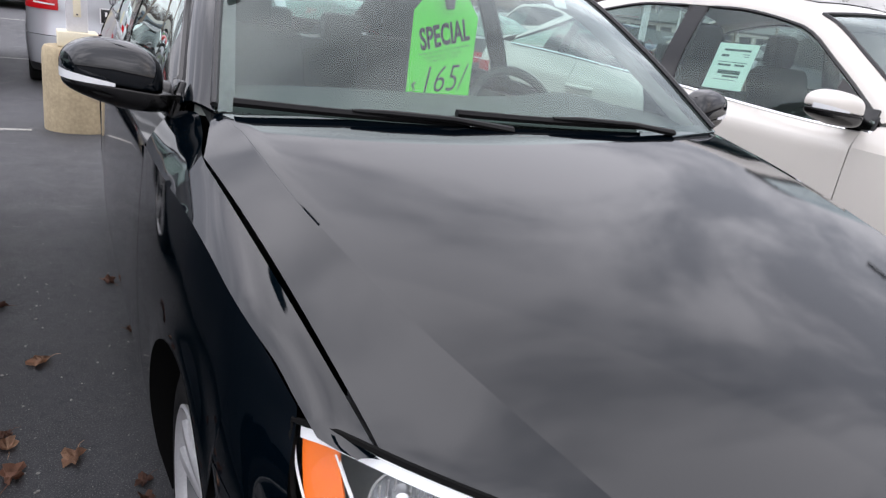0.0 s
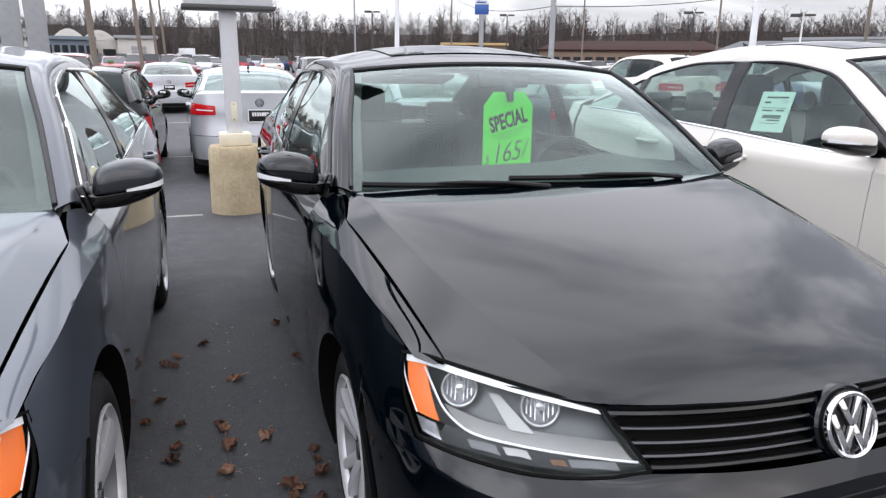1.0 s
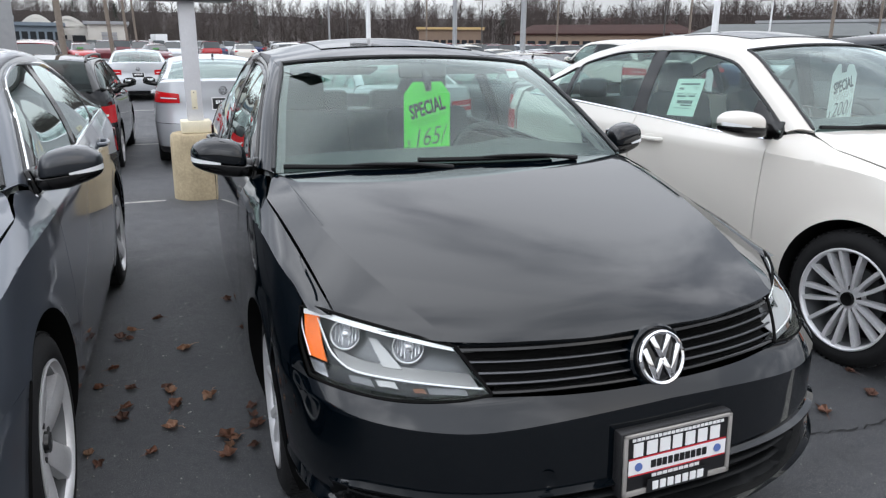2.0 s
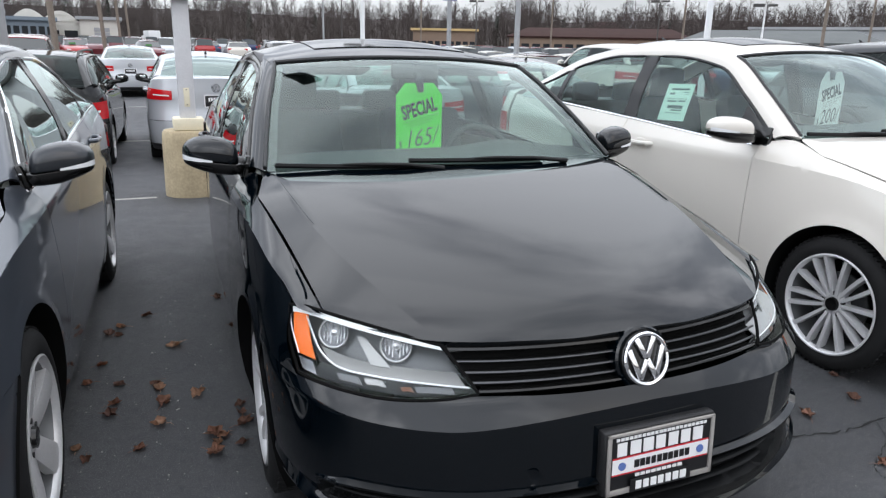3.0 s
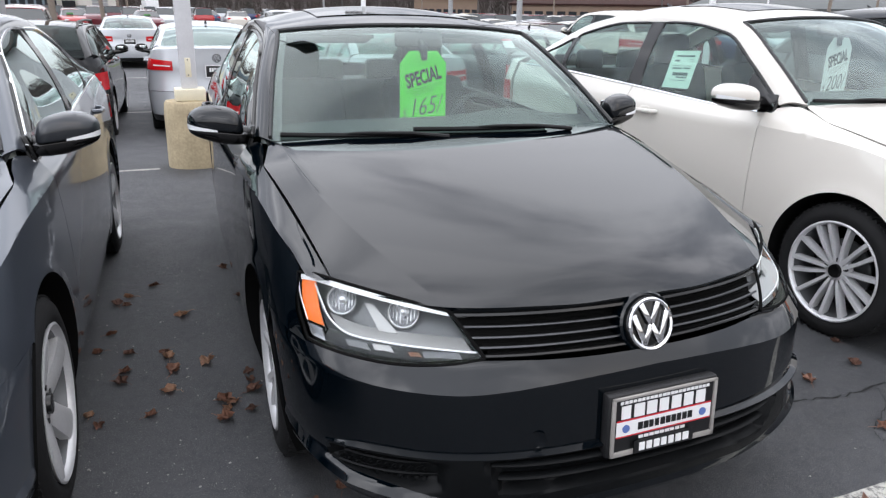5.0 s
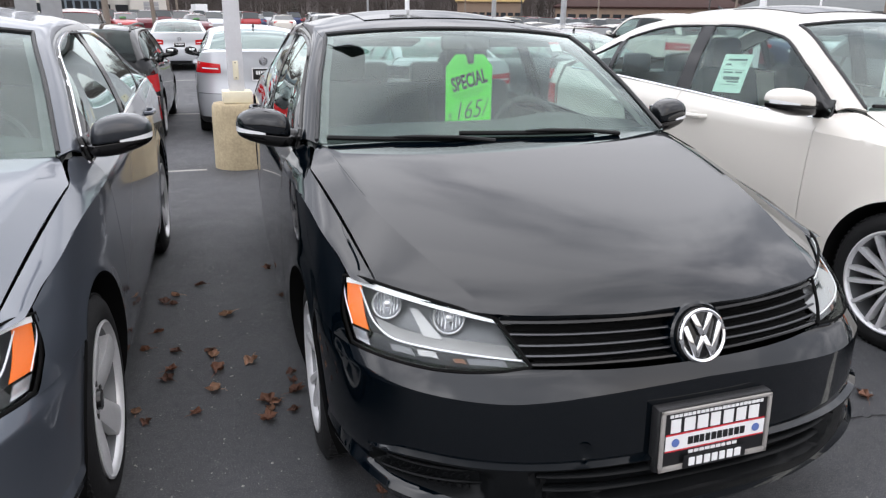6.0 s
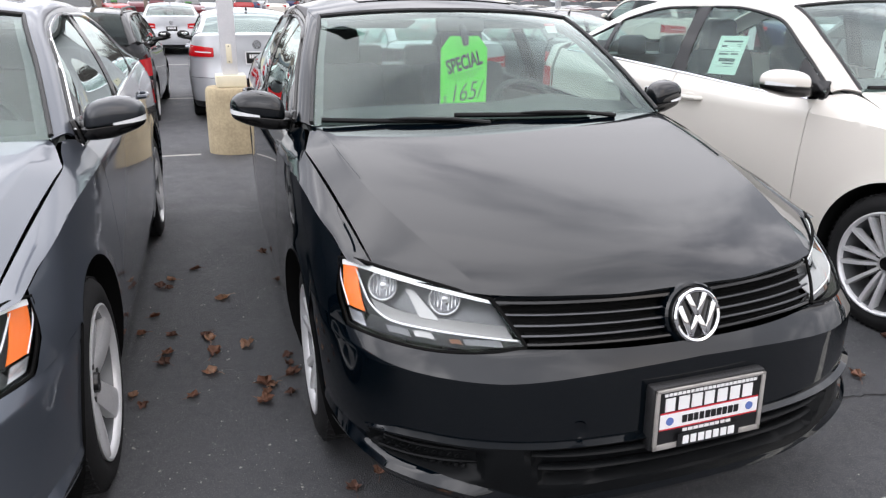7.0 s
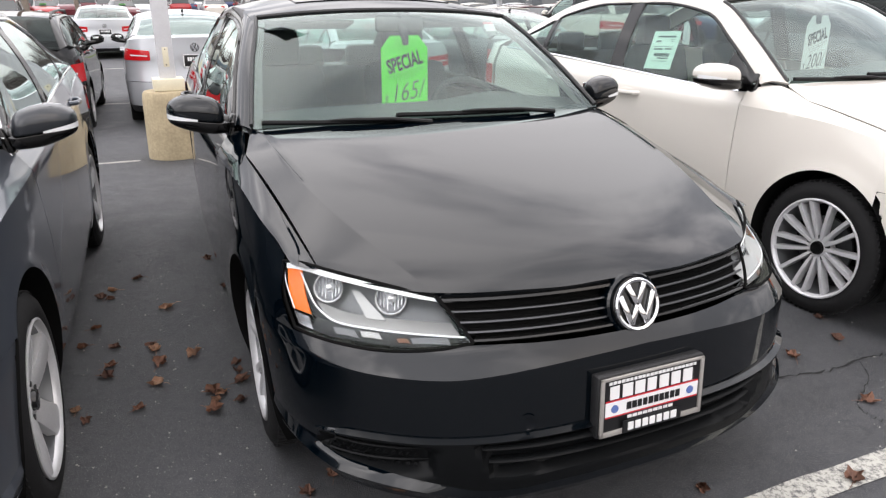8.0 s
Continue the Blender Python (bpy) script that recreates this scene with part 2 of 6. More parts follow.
def put_grid(bm, pts, core=None, flange=0.0, mask=None, closed=False):
    """Adds a sheet of quads from rows of points, faced away from core, with its rim folded inwards."""
    rows = [[bm.verts.new(p) for p in row] for row in pts]
    faces = []
    for a, b in zip(rows, rows[1:]):
        n = len(a)
        for j in range(n if closed else n - 1):
            k = (j + 1) % n
            try:
                faces.append(bm.faces.new((a[j], a[k], b[k], b[j])))
            except ValueError:
                pass
    bm.normal_update()
    if core is not None and faces:
        c = Vector(core)
        total = sum(f.normal.dot(f.calc_center_median() - c) * f.calc_area() for f in faces)
        if total < 0:
            bmesh.ops.reverse_faces(bm, faces=faces)
            bm.normal_update()
    if mask:
        for f in faces:
            f.material_index = mask(f.calc_center_median())
    if flange:
        inside = set(faces)
        edges = [e for e in {e for f in faces for e in f.edges} if sum(1 for f in e.link_faces if f in inside) == 1]
        normals = {v: v.normal.copy() for e in edges for v in e.verts}
        made = bmesh.ops.extrude_edge_only(bm, edges=edges)["geom"]
        new_verts = [g for g in made if isinstance(g, bmesh.types.BMVert)]
        near = {}
        for v in normals:
            near.setdefault((round(v.co.x, 5), round(v.co.y, 5), round(v.co.z, 5)), normals[v])
        for v in new_verts:
            key = (round(v.co.x, 5), round(v.co.y, 5), round(v.co.z, 5))
            v.co -= near.get(key, Vector((0, 0, 0))) * flange
    return faces


def sheet(fn, nu, nv, core=None, flange=0.0, mask=None):
    bm = bmesh.new()
    put_grid(bm, [[fn(i / nu, j / nv) for j in range(nv + 1)] for i in range(nu + 1)], core, flange, mask)
    return bm


def spline(pts):
    """A smooth curve through points, by length along it, for t from 0 to 1."""
    p = [Vector(q) for q in pts]
    if len(p) == 2:
        return lambda t: p[0].lerp(p[1], t)
    d = [0.0]
    for a, b in zip(p, p[1:]):
        d.append(d[-1] + max((b - a).length, 1e-6))
    knots = [v / d[-1] for v in d]

    def at(t):
        t = float(min(max(t, 0.0), 1.0))
        i = min(max(int(np.searchsorted(knots, t, side="right")) - 1, 0), len(p) - 2)
        h = knots[i + 1] - knots[i]
        u = (t - knots[i]) / h

        def slope(k):
            if k == 0:
                return (p[1] - p[0]) / (knots[1] - knots[0])
            if k == len(p) - 1:
                return (p[-1] - p[-2]) / (knots[-1] - knots[-2])
            return (p[k + 1] - p[k - 1]) / (knots[k + 1] - knots[k - 1])
        m0, m1 = slope(i) * h, slope(i + 1) * h
        return ((2 * u**3 - 3 * u**2 + 1) * p[i] + (u**3 - 2 * u**2 + u) * m0
                + (-2 * u**3 + 3 * u**2) * p[i + 1] + (u**3 - u**2) * m1)
    return at


def profile(xs, ys):
    """A smooth, never overshooting function through the given values."""
    xs, ys = np.array(xs, float), np.array(ys, float)
    h, d = np.diff(xs), np.diff(ys) / np.diff(xs)
    m = np.zeros(len(xs))
    m[0], m[-1] = d[0], d[-1]
    for k in range(1, len(xs) - 1):
        m[k] = 0 if d[k - 1] * d[k] <= 0 else 2 * d[k - 1] * d[k] / (d[k - 1] + d[k])

    def at(x):
        if x <= xs[0]:
            return float(ys[0])
        if x >= xs[-1]:
            return float(ys[-1])
        i = int(np.searchsorted(xs, x, side="right")) - 1
        u = (x - xs[i]) / h[i]
        return float((2 * u**3 - 3 * u**2 + 1) * ys[i] + (u**3 - 2 * u**2 + u) * h[i] * m[i]
                     + (-2 * u**3 + 3 * u**2) * ys[i + 1] + (u**3 - u**2) * h[i] * m[i + 1])
    return at


def coons(bottom, top, left, right):
    """A patch spanned by four curves: bottom and top run left to right, the sides upwards."""
    def at(u, v):
        u, v = float(u), float(v)
        a = bottom(u) * (1 - v) + top(u) * v
        b = left(v) * (1 - u) + right(v) * u
        c = (bottom(0) * (1 - u) + bottom(1) * u) * (1 - v) + (top(0) * (1 - u) + top(1) * u) * v
        return a + b - c
    return at


def tube(bm, pts, radius, sides=8, flat=1.0, up=(0, 0, 1), caps=True):
    """A bar swept along points; radius may be a list; flat squeezes it along its own up."""
    pts = [Vector(p) for p in pts]
    rings = []
    for i, p in enumerate(pts):
        d = (pts[min(i + 1, len(pts) - 1)] - pts[max(i - 1, 0)]).normalized()
        side = d.cross(Vector(up))
        if side.length < 1e-4:
            side = d.cross(Vector((1, 0, 0)))
        side.normalize()
        top = side.cross(d)
        r = radius[i] if isinstance(radius, (list, tuple)) else radius
        rings.append([bm.verts.new(p + side * r * math.cos(2 * math.pi * k / sides) + top * r * flat * math.sin(2 * math.pi * k / sides)) for k in range(sides)])
    for a, b in zip(rings, rings[1:]):
        for k in range(sides):
            bm.faces.new((a[k], a[(k + 1) % sides], b[(k + 1) % sides], b[k]))
    if caps:
        bm.faces.new(rings[0][::-1])
        bm.faces.new(rings[-1])
    return bm


def block(bm, x0, x1, y0, y1, z0, z1, bevel=0.0, m=None):
    """A box, with bevelled edges where asked."""
    made = bmesh.ops.create_cube(bm, size=1.0)["verts"]
    for v in made:
        v.co = Vector(((x0 + x1) / 2 + v.co.x * (x1 - x0), (y0 + y1) / 2 + v.co.y * (y1 - y0), (z0 + z1) / 2 + v.co.z * (z1 - z0)))
    out = made
    if bevel:
        edges = list({e for v in made for e in v.link_edges})
        r = bmesh.ops.bevel(bm, geom=edges, offset=bevel, segments=2, affect="EDGES", profile=0.5)
        out = list({v for f in r["faces"] for v in f.verts} | {v for v in made if v.is_valid})
    if m is not None:
        bmesh.ops.transform(bm, matrix=m, verts=out)
    return out


def lathe(bm, rings, sides=48, m=None):
    """Turns (radius, along x) pairs about the x axis."""
    made = []
    for r, x in rings:
        made.append([bm.verts.new((x, r * math.cos(2 * math.pi * k / sides), r * math.sin(2 * math.pi * k / sides))) for k in range(sides)])
    for a, b in zip(made, made[1:]):
        for k in range(sides):
            bm.faces.new((a[k], b[k], b[(k + 1) % sides], a[(k + 1) % sides]))
    if m is not None:
        bmesh.ops.transform(bm, matrix=m, verts=[v for r in made for v in r])
    return made


def text_mesh(words, size, mat, parent, name, m, shear=0.0, bold=0.0, depth=0.0004, width=1.0):
    cu = bpy.data.curves.new(name, "FONT")
    cu.body, cu.size, cu.shear, cu.offset, cu.extrude = words, size, shear, bold, depth
    cu.align_x, cu.align_y, cu.resolution_u = "CENTER", "CENTER", 3
    tmp = bpy.data.objects.new(name, cu)
    scene.collection.objects.link(tmp)
    me = bpy.data.meshes.new_from_object(tmp.evaluated_get(bpy.context.evaluated_depsgraph_get()))
    bpy.data.objects.remove(tmp)
    me.materials.clear()
    me.materials.append(mat)
    me.transform(m @ Matrix.Diagonal((width, 1, 1, 1)))
    ob = new(name, me)
    ob.parent = parent
    return ob


# ---------------------------------------------------------------- wheels


def rim_spoke(bm, a, r0, r1, w0, w1, x_face, dish, thick=0.03, bend=0.0, ridge=.3):
    """One tapered spoke, from hub to rim, at the angle a."""
    pts = []
    steps = 5
    for i in range(steps + 1):
        t = i / steps
        r = r0 + (r1 - r0) * t
        w = w0 + (w1 - w0) * t
        x = x_face - dish * (1 - t) ** 1.6
        ang = a + bend * t
        c, s = math.cos(ang), math.sin(ang)
        for dx, k in ((0, -0.5), (0.006, -ridge), (0.006, ridge), (0, 0.5), (-thick, 0.5), (-thick, -0.5)):
            pts.append(Vector((x + dx, c * r - s * w * k, s * r + c * w * k)))
    v = [bm.verts.new(p) for p in pts]
    for i in range(steps):
        for k in range(6):
            bm.faces.new((v[i * 6 + k], v[i * 6 + (k + 1) % 6], v[i * 6 + 6 + (k + 1) % 6], v[i * 6 + 6 + k]))


def wheel(parent, centre, sign, style="five", radius=0.316, rim=0.222, width=0.20, detail=2, steer=0.0):
    """A wheel whose outer face looks along sign * x."""
    place = Matrix.Translation(centre) @ Matrix.Rotation(radians(steer), 4, "Z") @ Matrix.Diagonal((sign, 1, 1, 1))
    sides = 56 if detail == 2 else 28 if detail == 1 else 16
    hub = new("wheel")
    hub.parent = parent

    def done(bm, name, mat, label="", up=hub):
        bmesh.ops.transform(bm, matrix=place, verts=bm.verts)
        bmesh.ops.recalc_face_normals(bm, faces=bm.faces)
        return part(name, bm, mat, up, label)
    bm = bmesh.new()
    w = width
    lathe(bm, [(rim, -w + 0.01), (rim + 0.03, -w), (radius - 0.02, -w), (radius, -w + 0.025), (radius, -0.045), (radius - 0.005, -0.022), (radius - 0.018, -0.008),
               (radius - 0.04, 0.0), (rim + 0.03, 0.002), (rim + 0.012, -0.004), (rim, -0.012)], sides)
    if detail == 2:
        for k in range(70):
            a = 2 * math.pi * k / 70
            m = Matrix.Rotation(a, 4, "X") @ Matrix.Translation((-0.03 - 0.022, 0, radius))
            block(bm, -0.03, 0.032, -0.007, 0.007, -0.004, 0.003, 0, m @ Matrix.Rotation(0.25, 4, "Z"))
        for off in (-0.085, -0.115, -0.15):
            lathe(bm, [(radius, off - 0.012), (radius + 0.002, off - 0.011), (radius + 0.002, off + 0.011), (radius, off + 0.012)], sides)
    done(bm, "tyre", TYRE)
    bm = bmesh.new()
    lathe(bm, [(rim + 0.004, -0.006), (rim + 0.006, 0.0), (rim - 0.001, 0.003), (rim - 0.007, -0.002), (rim - 0.012, -0.02)], sides)
    face = -0.012
    if detail == 0:
        for k in range(5):
            rim_spoke(bm, k * 2 * math.pi / 5, 0.03, rim - 0.01, 0.05, 0.07, face, 0.02)
    elif style == "five":
        for k in range(5):
            a = k * 2 * math.pi / 5 + math.pi / 2
            rim_spoke(bm, a, 0.035, rim - 0.008, 0.075, 0.105, face, 0.035, 0.03, 0.12)
    elif style == "twin":
        for k in range(5):
            a = k * 2 * math.pi / 5 + math.pi / 2
            rim_spoke(bm, a - 0.13, 0.04, rim - 0.008, 0.04, 0.034, face, 0.03, 0.03, -0.10)
            rim_spoke(bm, a + 0.13, 0.04, rim - 0.008, 0.04, 0.034, face, 0.03, 0.03, 0.10)
    else:
        for k in range(15):
            a = k * 2 * math.pi / 15 + .12
            rim_spoke(bm, a, 0.045, rim - 0.006, 0.015, 0.021, face, 0.026, 0.040, (-.07, 0, .07)[k % 3], .45)
    lathe(bm, [(0.0, face - 0.024), (0.05, face - 0.025), (0.066, face - 0.034), (0.07, face - 0.06)], 24)
    done(bm, "rim", ALLOY, "silver alloy rim with open spokes")
    # Barrel coloured dark grey: the shade between the spokes is put into it.
    bm = bmesh.new()
    lathe(bm, [(rim - 0.012, -0.02), (rim - 0.020, -0.05), (rim - 0.03, -0.15)], sides)
    done(bm, "rim_barrel", LAMP_GREY)
    bm = bmesh.new()
    lathe(bm, [(0.0, face - 0.010), (0.030, face - 0.011), (0.035, face - 0.03)], 24)
    done(bm, "hub_cap", GLOSS_TRIM)
    if detail == 2:
        bm = bmesh.new()
        for k in range(5):
            a = k * 2 * math.pi / 5 + 0.3
            lathe(bm, [(0.0, face - 0.02), (0.009, face - 0.02), (0.011, face - 0.036)], 10, Matrix.Translation((0, 0.053 * math.cos(a), 0.053 * math.sin(a))))
        done(bm, "wheel_bolts", TRIM)
    bm = bmesh.new()
    lathe(bm, [(0.0, -0.085), (0.145, -0.085), (0.145, -0.10), (0.0, -0.10)], 28)
    if detail:
        done(bm, "brake_disc", LAMP_DARK)
    else:
        done(bm, "brake_disc", UNDER)
    return hub

# ---------------------------------------------------------------- cars
SEDAN = dict(
    half=0.885, axles=(0.96, 3.61), radius=0.316, arch=0.368, tail=4.62,
    inner=[(.755, 1.33, 1.032), (.685, 1.63, 1.235), (.605, 1.95, 1.405), (.585, 2.4, 1.455), (.58, 2.9, 1.45), (.575, 3.38, 1.395), (.615, 3.7, 1.285), (.665, 4.03, 1.135)],
    outer=[(.80, 1.46, 1.02), (.735, 1.74, 1.21), (.668, 2.0, 1.35), (.645, 2.4, 1.40), (.645, 2.9, 1.395), (.665, 3.3, 1.335), (.72, 3.68, 1.205), (.77, 3.98, 1.105)],
    roof=([1.86, 2.1, 2.5, 3.0, 3.38], [1.437, 1.485, 1.523, 1.512, 1.445]), roof_span=(2 / 7, 5 / 7),
    ws_mid=(1.245, 1.865), rear_mid=(3.34, 4.13), belt=([1.3, 1.6, 2.6, 3.6, 4.2], [1.0, 0.982, 1.032, 1.080, 1.092]),
    deck=1.108, sunroof=False, windows=[(1.50, 2.55), (2.66, 3.42)], panes_end=3.96, wagon=False, bright_belt=False)
WAGON = dict(SEDAN, wagon=True,
    inner=[(.755, 1.33, 1.032), (.685, 1.63, 1.235), (.605, 1.95, 1.405), (.59, 2.4, 1.455), (.585, 3.1, 1.46), (.575, 4.02, 1.42), (.62, 4.25, 1.26), (.68, 4.46, 1.07)],
    outer=[(.80, 1.46, 1.02), (.735, 1.74, 1.21), (.668, 2.0, 1.35), (.645, 2.4, 1.40), (.645, 3.1, 1.395), (.655, 3.8, 1.345), (.70, 4.10, 1.22), (.75, 4.30, 1.10)],
    roof=([1.86, 2.1, 2.6, 3.4, 4.02], [1.437, 1.478, 1.505, 1.50, 1.45]), rear_mid=(4.02, 4.50), deck=1.07, panes_end=4.28,
    windows=[(1.50, 2.55), (2.66, 3.5)])


def car(name, label, place, coat, st=SEDAN, detail=2, rims="twin", group="parked cars", interior=None, caps=None, hidden_nose=False):
    """A saloon or estate: nose at y = 0, tail along +y, standing on z = 0."""
    root = thing(name, label, "car", place, group)
    core = (0, 2.3, 0.62)
    half, (ya, yb), arch, tail = st["half"], st["axles"], st["arch"], st["tail"]
    res = (1.0, 0.5, 0.25)[2 - detail]
    N = lambda n, low=2: max(low, int(round(n * res)))
    base = profile([.17, .22, .30, .40, .55, .62, .70, .787, .86], [.09, .04, 0, -.012, -.006, 0, .02, .062, .12])
    rear = profile([.2, .3, .45, .62, .80, .95, 1.08], [tail - .12, tail - .02, tail, tail - .01, tail - .05, tail - .05, tail - .06])
    chevron = profile([0, .16, .33, .40, .54, .71, .83], [.628, .624, .613, .606, .596, .600, .613])
    crease = profile([.4, .50, .54, .66, .81, 1.05, 1.34, 1.6, 2.6, 3.6, 4.3], [.797, .797, .803, .831, .861, .896, .911, .918, .934, .950, .958])
    shoulder = profile([.48, .50, .54, .66, .81, 1.05, 1.34, 2.6, 3.6], [.991, .989, .972, .950, .953, .966, .976, .982, .984])
    belt = profile(*st["belt"])
    taper = profile([1.6, 2.6, 3.6, 4.6], st.get("narrow", [1.0, .992, .982, .965]))
    lower = profile([.17, .25, .42, .58, .72, .85, .95], [.945, .972, .995, 1.0, .997, .988, .985])
    D, Dr, nr = 0.72, 0.55, 2.6
    BUMPER_ROWS = (0, .1375, .2125, .4625, .50, .90, 1)
    blunt = profile([.60, .66, .78, .86], [2.6, 2.5, 2.08, 2.05])

    def width(y, z):
        t = crease(y)
        if z <= .60:
            q = lower(z)
        elif z <= t:
            q = 1 - (1 - shoulder(y)) * ((z - .60) / (t - .60)) ** 1.6
        else:
            q = shoulder(y) - (shoulder(y) - .915) * ((z - t) / max(belt(y) - t, 0.05)) ** 1.1
        return half * q * (1 - 0.006 * ((y - 2.3) / 2) ** 2) * taper(y)

    def side_x(y, z):
        w = width(y, z)
        f, r = base(z), rear(z)
        if y < f + D:
            n = blunt(z)
            w *= max(0.0, 1 - (1 - max(0.0, (y - f) / D)) ** n) ** (1 / n)
        elif y > r - Dr:
            w *= max(0.0, 1 - (1 - max(0.0, (r - y) / Dr)) ** nr) ** (1 / nr)
        for yw in (ya, yb):
            d = math.hypot(y - yw, z - st["radius"])
            w += 0.007 * math.exp(-((d - arch) / 0.035) ** 2)
        return w

    def nose_width(z):
        return half * lower(z) * .9951 * taper(.5)

    def front(x, z):
        a = abs(x)
        w = nose_width(z)
        n = blunt(z)
        q = min(a / w, 0.9995)
        return base(z) + D * (1 - (1 - q ** n) ** (1 / n)) + 0.75 * min(max(z - chevron(a), 0), 0.05)

    def back(x, z):
        q = min(abs(x) / width(4.0, z), 0.9995)
        return rear(z) - Dr * (1 - (1 - q ** nr) ** (1 / nr))

    def arch_low(y, sill):
        z = sill
        for yw in (ya, yb):
            if abs(y - yw) < arch:
                z = max(z, st["radius"] + math.sqrt(arch ** 2 - (y - yw) ** 2))
        return z

    # hood
    Hc = profile([.08, .23, .4, .6, .9, 1.18, 1.4], [.780, .838, .883, .927, .985, 1.030, 1.052])
    y_front = profile([0, .14, .35, .504, .58, .661, .742], [.096, .100, .143, .202, .260, .337, .442])
    y_back = profile([0, .25, .49, .65, .745, .805], [1.228, 1.242, 1.282, 1.322, 1.335, 1.17])

    def crease_x(t):
        return .523 + .195 * t + .19 * max(0, t * (1 - t))

    def hood_z(x, y):
        a = abs(x)
        t = min(max((y - .23) / .97, 0), 1.1)
        xc, xe, cr = crease_x(t), .742 + .063 * t, .068 - .036 * t
        edge = cr + .25 * (xe - .523 - .195 * t)
        cr = cr * (.76 + .24 * min(t, 1)) - .012 * min(t, 1) ** 2
        fall = (edge - cr) / (xe - xc)
        return Hc(y) - cr * (min(a, xc) / xc) ** 2 - fall * max(0, a - xc)

    def hood_at(u, v):
        a = 2 * u - 1
        s = -1 if a < 0 else 1
        a = abs(a)
        xc, xe = .505 + .205 * v, .742 + .063 * v
        for _ in range(3):
            xc = crease_x(min(max((y_front(xc) + (y_back(xc) - y_front(xc)) * v - .23) / .97, 0), 1.1))
        x = xc * a / .7 if a < .7 else xc + (xe - xc) * (a - .7) / .3
        y = y_front(x) + (y_back(x) - y_front(x)) * v
        nose = math.exp(-(y - y_front(x)) / .025)
        return Vector((s * x, y, hood_z(x, y) - .004 * nose))
    bm = sheet(hood_at, N(60, 10), N(44, 6), core, .02)
    if detail == 2:
        kink = []
        for e in bm.edges:
            mid = (e.verts[0].co + e.verts[1].co) / 2
            run = e.verts[1].co - e.verts[0].co
            if abs(abs(mid.x) - crease_x(min(max((mid.y - .23) / .97, 0), 1.1))) < .004 and mid.y < .84 and abs(run.y) > abs(run.x):
                kink.append(e)
        bmesh.ops.split_edges(bm, edges=kink)
    part("hood", bm, coat, root)

    # bumper at the nose
    top = profile([0, .30, .447, .522, .609, .68, .748, .80, .87], [.660, .661, .664, .653, .645, .643, .644, .645, .645])
    lip_line = profile([0, .24, .36, .45, .547, .64, .72, .80, .84, .90], [.258, .256, .246, .254, .283, .305, .314, .320, .338, .350])
    bottom = profile([0, .36, .547, .72, .83, .90], [.208, .197, .230, .258, .284, .30])
    ledge_line = profile([0, .25, .48, .67, .74, .78, .84, .90], [.447, .442, .438, .436, .429, .412, .385, .380])
    shelf_line = profile([.42, .50, .60, .70, .80], [.312, .316, .324, .331, .338])
    clamp = lambda q: min(max(q, 0.0), 1.0)

    def vent(x, z):
        a = abs(x)
        mid = min(.476 - a - .45 * (.434 - z), ledge_line(a) - .010 - z, z - .318)
        fog = min(a - .53 - .2 * (.43 - z), .802 - a, ledge_line(a) - .012 - z, z - shelf_line(a)) * clamp((a - .53) / .10)
        return max(mid, fog)

    def nose_out(x, z):
        """How far the lower nose stands proud of the plain face: the stepped ledge, the lip and the vents."""
        a = abs(x)
        step = .018 * clamp((ledge_line(a) - z) / .006) * clamp((.81 - a) / .06)
        rise = z - lip_line(a)
        tall = (.010 + .013 * clamp((a - .42) / .2)) * clamp((.875 - a) / .05)
        edge = tall * clamp(1 - (rise / .026 if rise > 0 else -rise / .045))
        return step + edge - .036 * clamp(vent(x, z) / .016) ** 1.3

    def bumper_at(u, v):
        a = 2 * u - 1
        x = half * math.sin(abs(a) * 1.45)
        for _ in range(3):
            marks = (bottom(x), lip_line(x), lip_line(x) + .024, ledge_line(x) - .006, ledge_line(x), chevron(x), top(x))
            z = float(np.interp(v, BUMPER_ROWS, marks))
            dz = z - st["radius"]
            y_end = min(.735, ya - math.sqrt(max(arch ** 2 - dz * dz, 0.0)))
            c = 1 - max(0, min((y_end - base(z)) / D, 0.999))
            n = blunt(z)
            x = nose_width(z) * (1 - math.cos(abs(a) * math.acos(c)) ** n) ** (1 / n) if abs(a) > 1e-6 else 0.0
        out = nose_out(x, z)
        nx = min(x / half, .99) ** 1.5
        return Vector(((1 if a > 0 else -1) * (x + out * nx), min(front(x, z), y_end + .002) - out * math.sqrt(1 - nx * nx), z))
    dark = lambda c: 1 if lip_line(abs(c.x)) + .0238 < c.z < ledge_line(abs(c.x)) - .0062 and abs(c.x) < .80 else 0
    bumper = part("front_bumper", sheet(bumper_at, N(170, 16), N(80, 8), core, .015, dark if detail == 2 else None), [coat, LOW_TRIM], root, angle=24)
    if detail == 2:
        for z in (.405, .365):
            bm = bmesh.new()
            lim = .462 - (.434 - z) * .45
            xs = np.linspace(-lim, lim, 27)
            tube(bm, [(x, front(x, z) - .002 + .012 * abs(x / lim) ** 6, z + .010 * (1 - (x / lim) ** 2) * .4) for x in xs], .016, 8, .42)
            part("grille_slat", bm, LOW_TRIM, bumper)
        for s in (-1, 1):
            for z0, z1, x0, x1 in ((.402, .391, .570, .768), (.370, .353, .560, .778)):
                bm = bmesh.new()
                xs = np.linspace(x0, x1, 16)
                tube(bm, [(s * x, front(x, z0) + .004 + .010 * (1 - k / 15), z0 + (z1 - z0) * k / 15) for k, x in enumerate(xs)], [.001 + .0055 * clamp(k / 5) for k in range(16)], 6, .55)
                part("vent_slat", bm, LOW_TRIM, bumper)
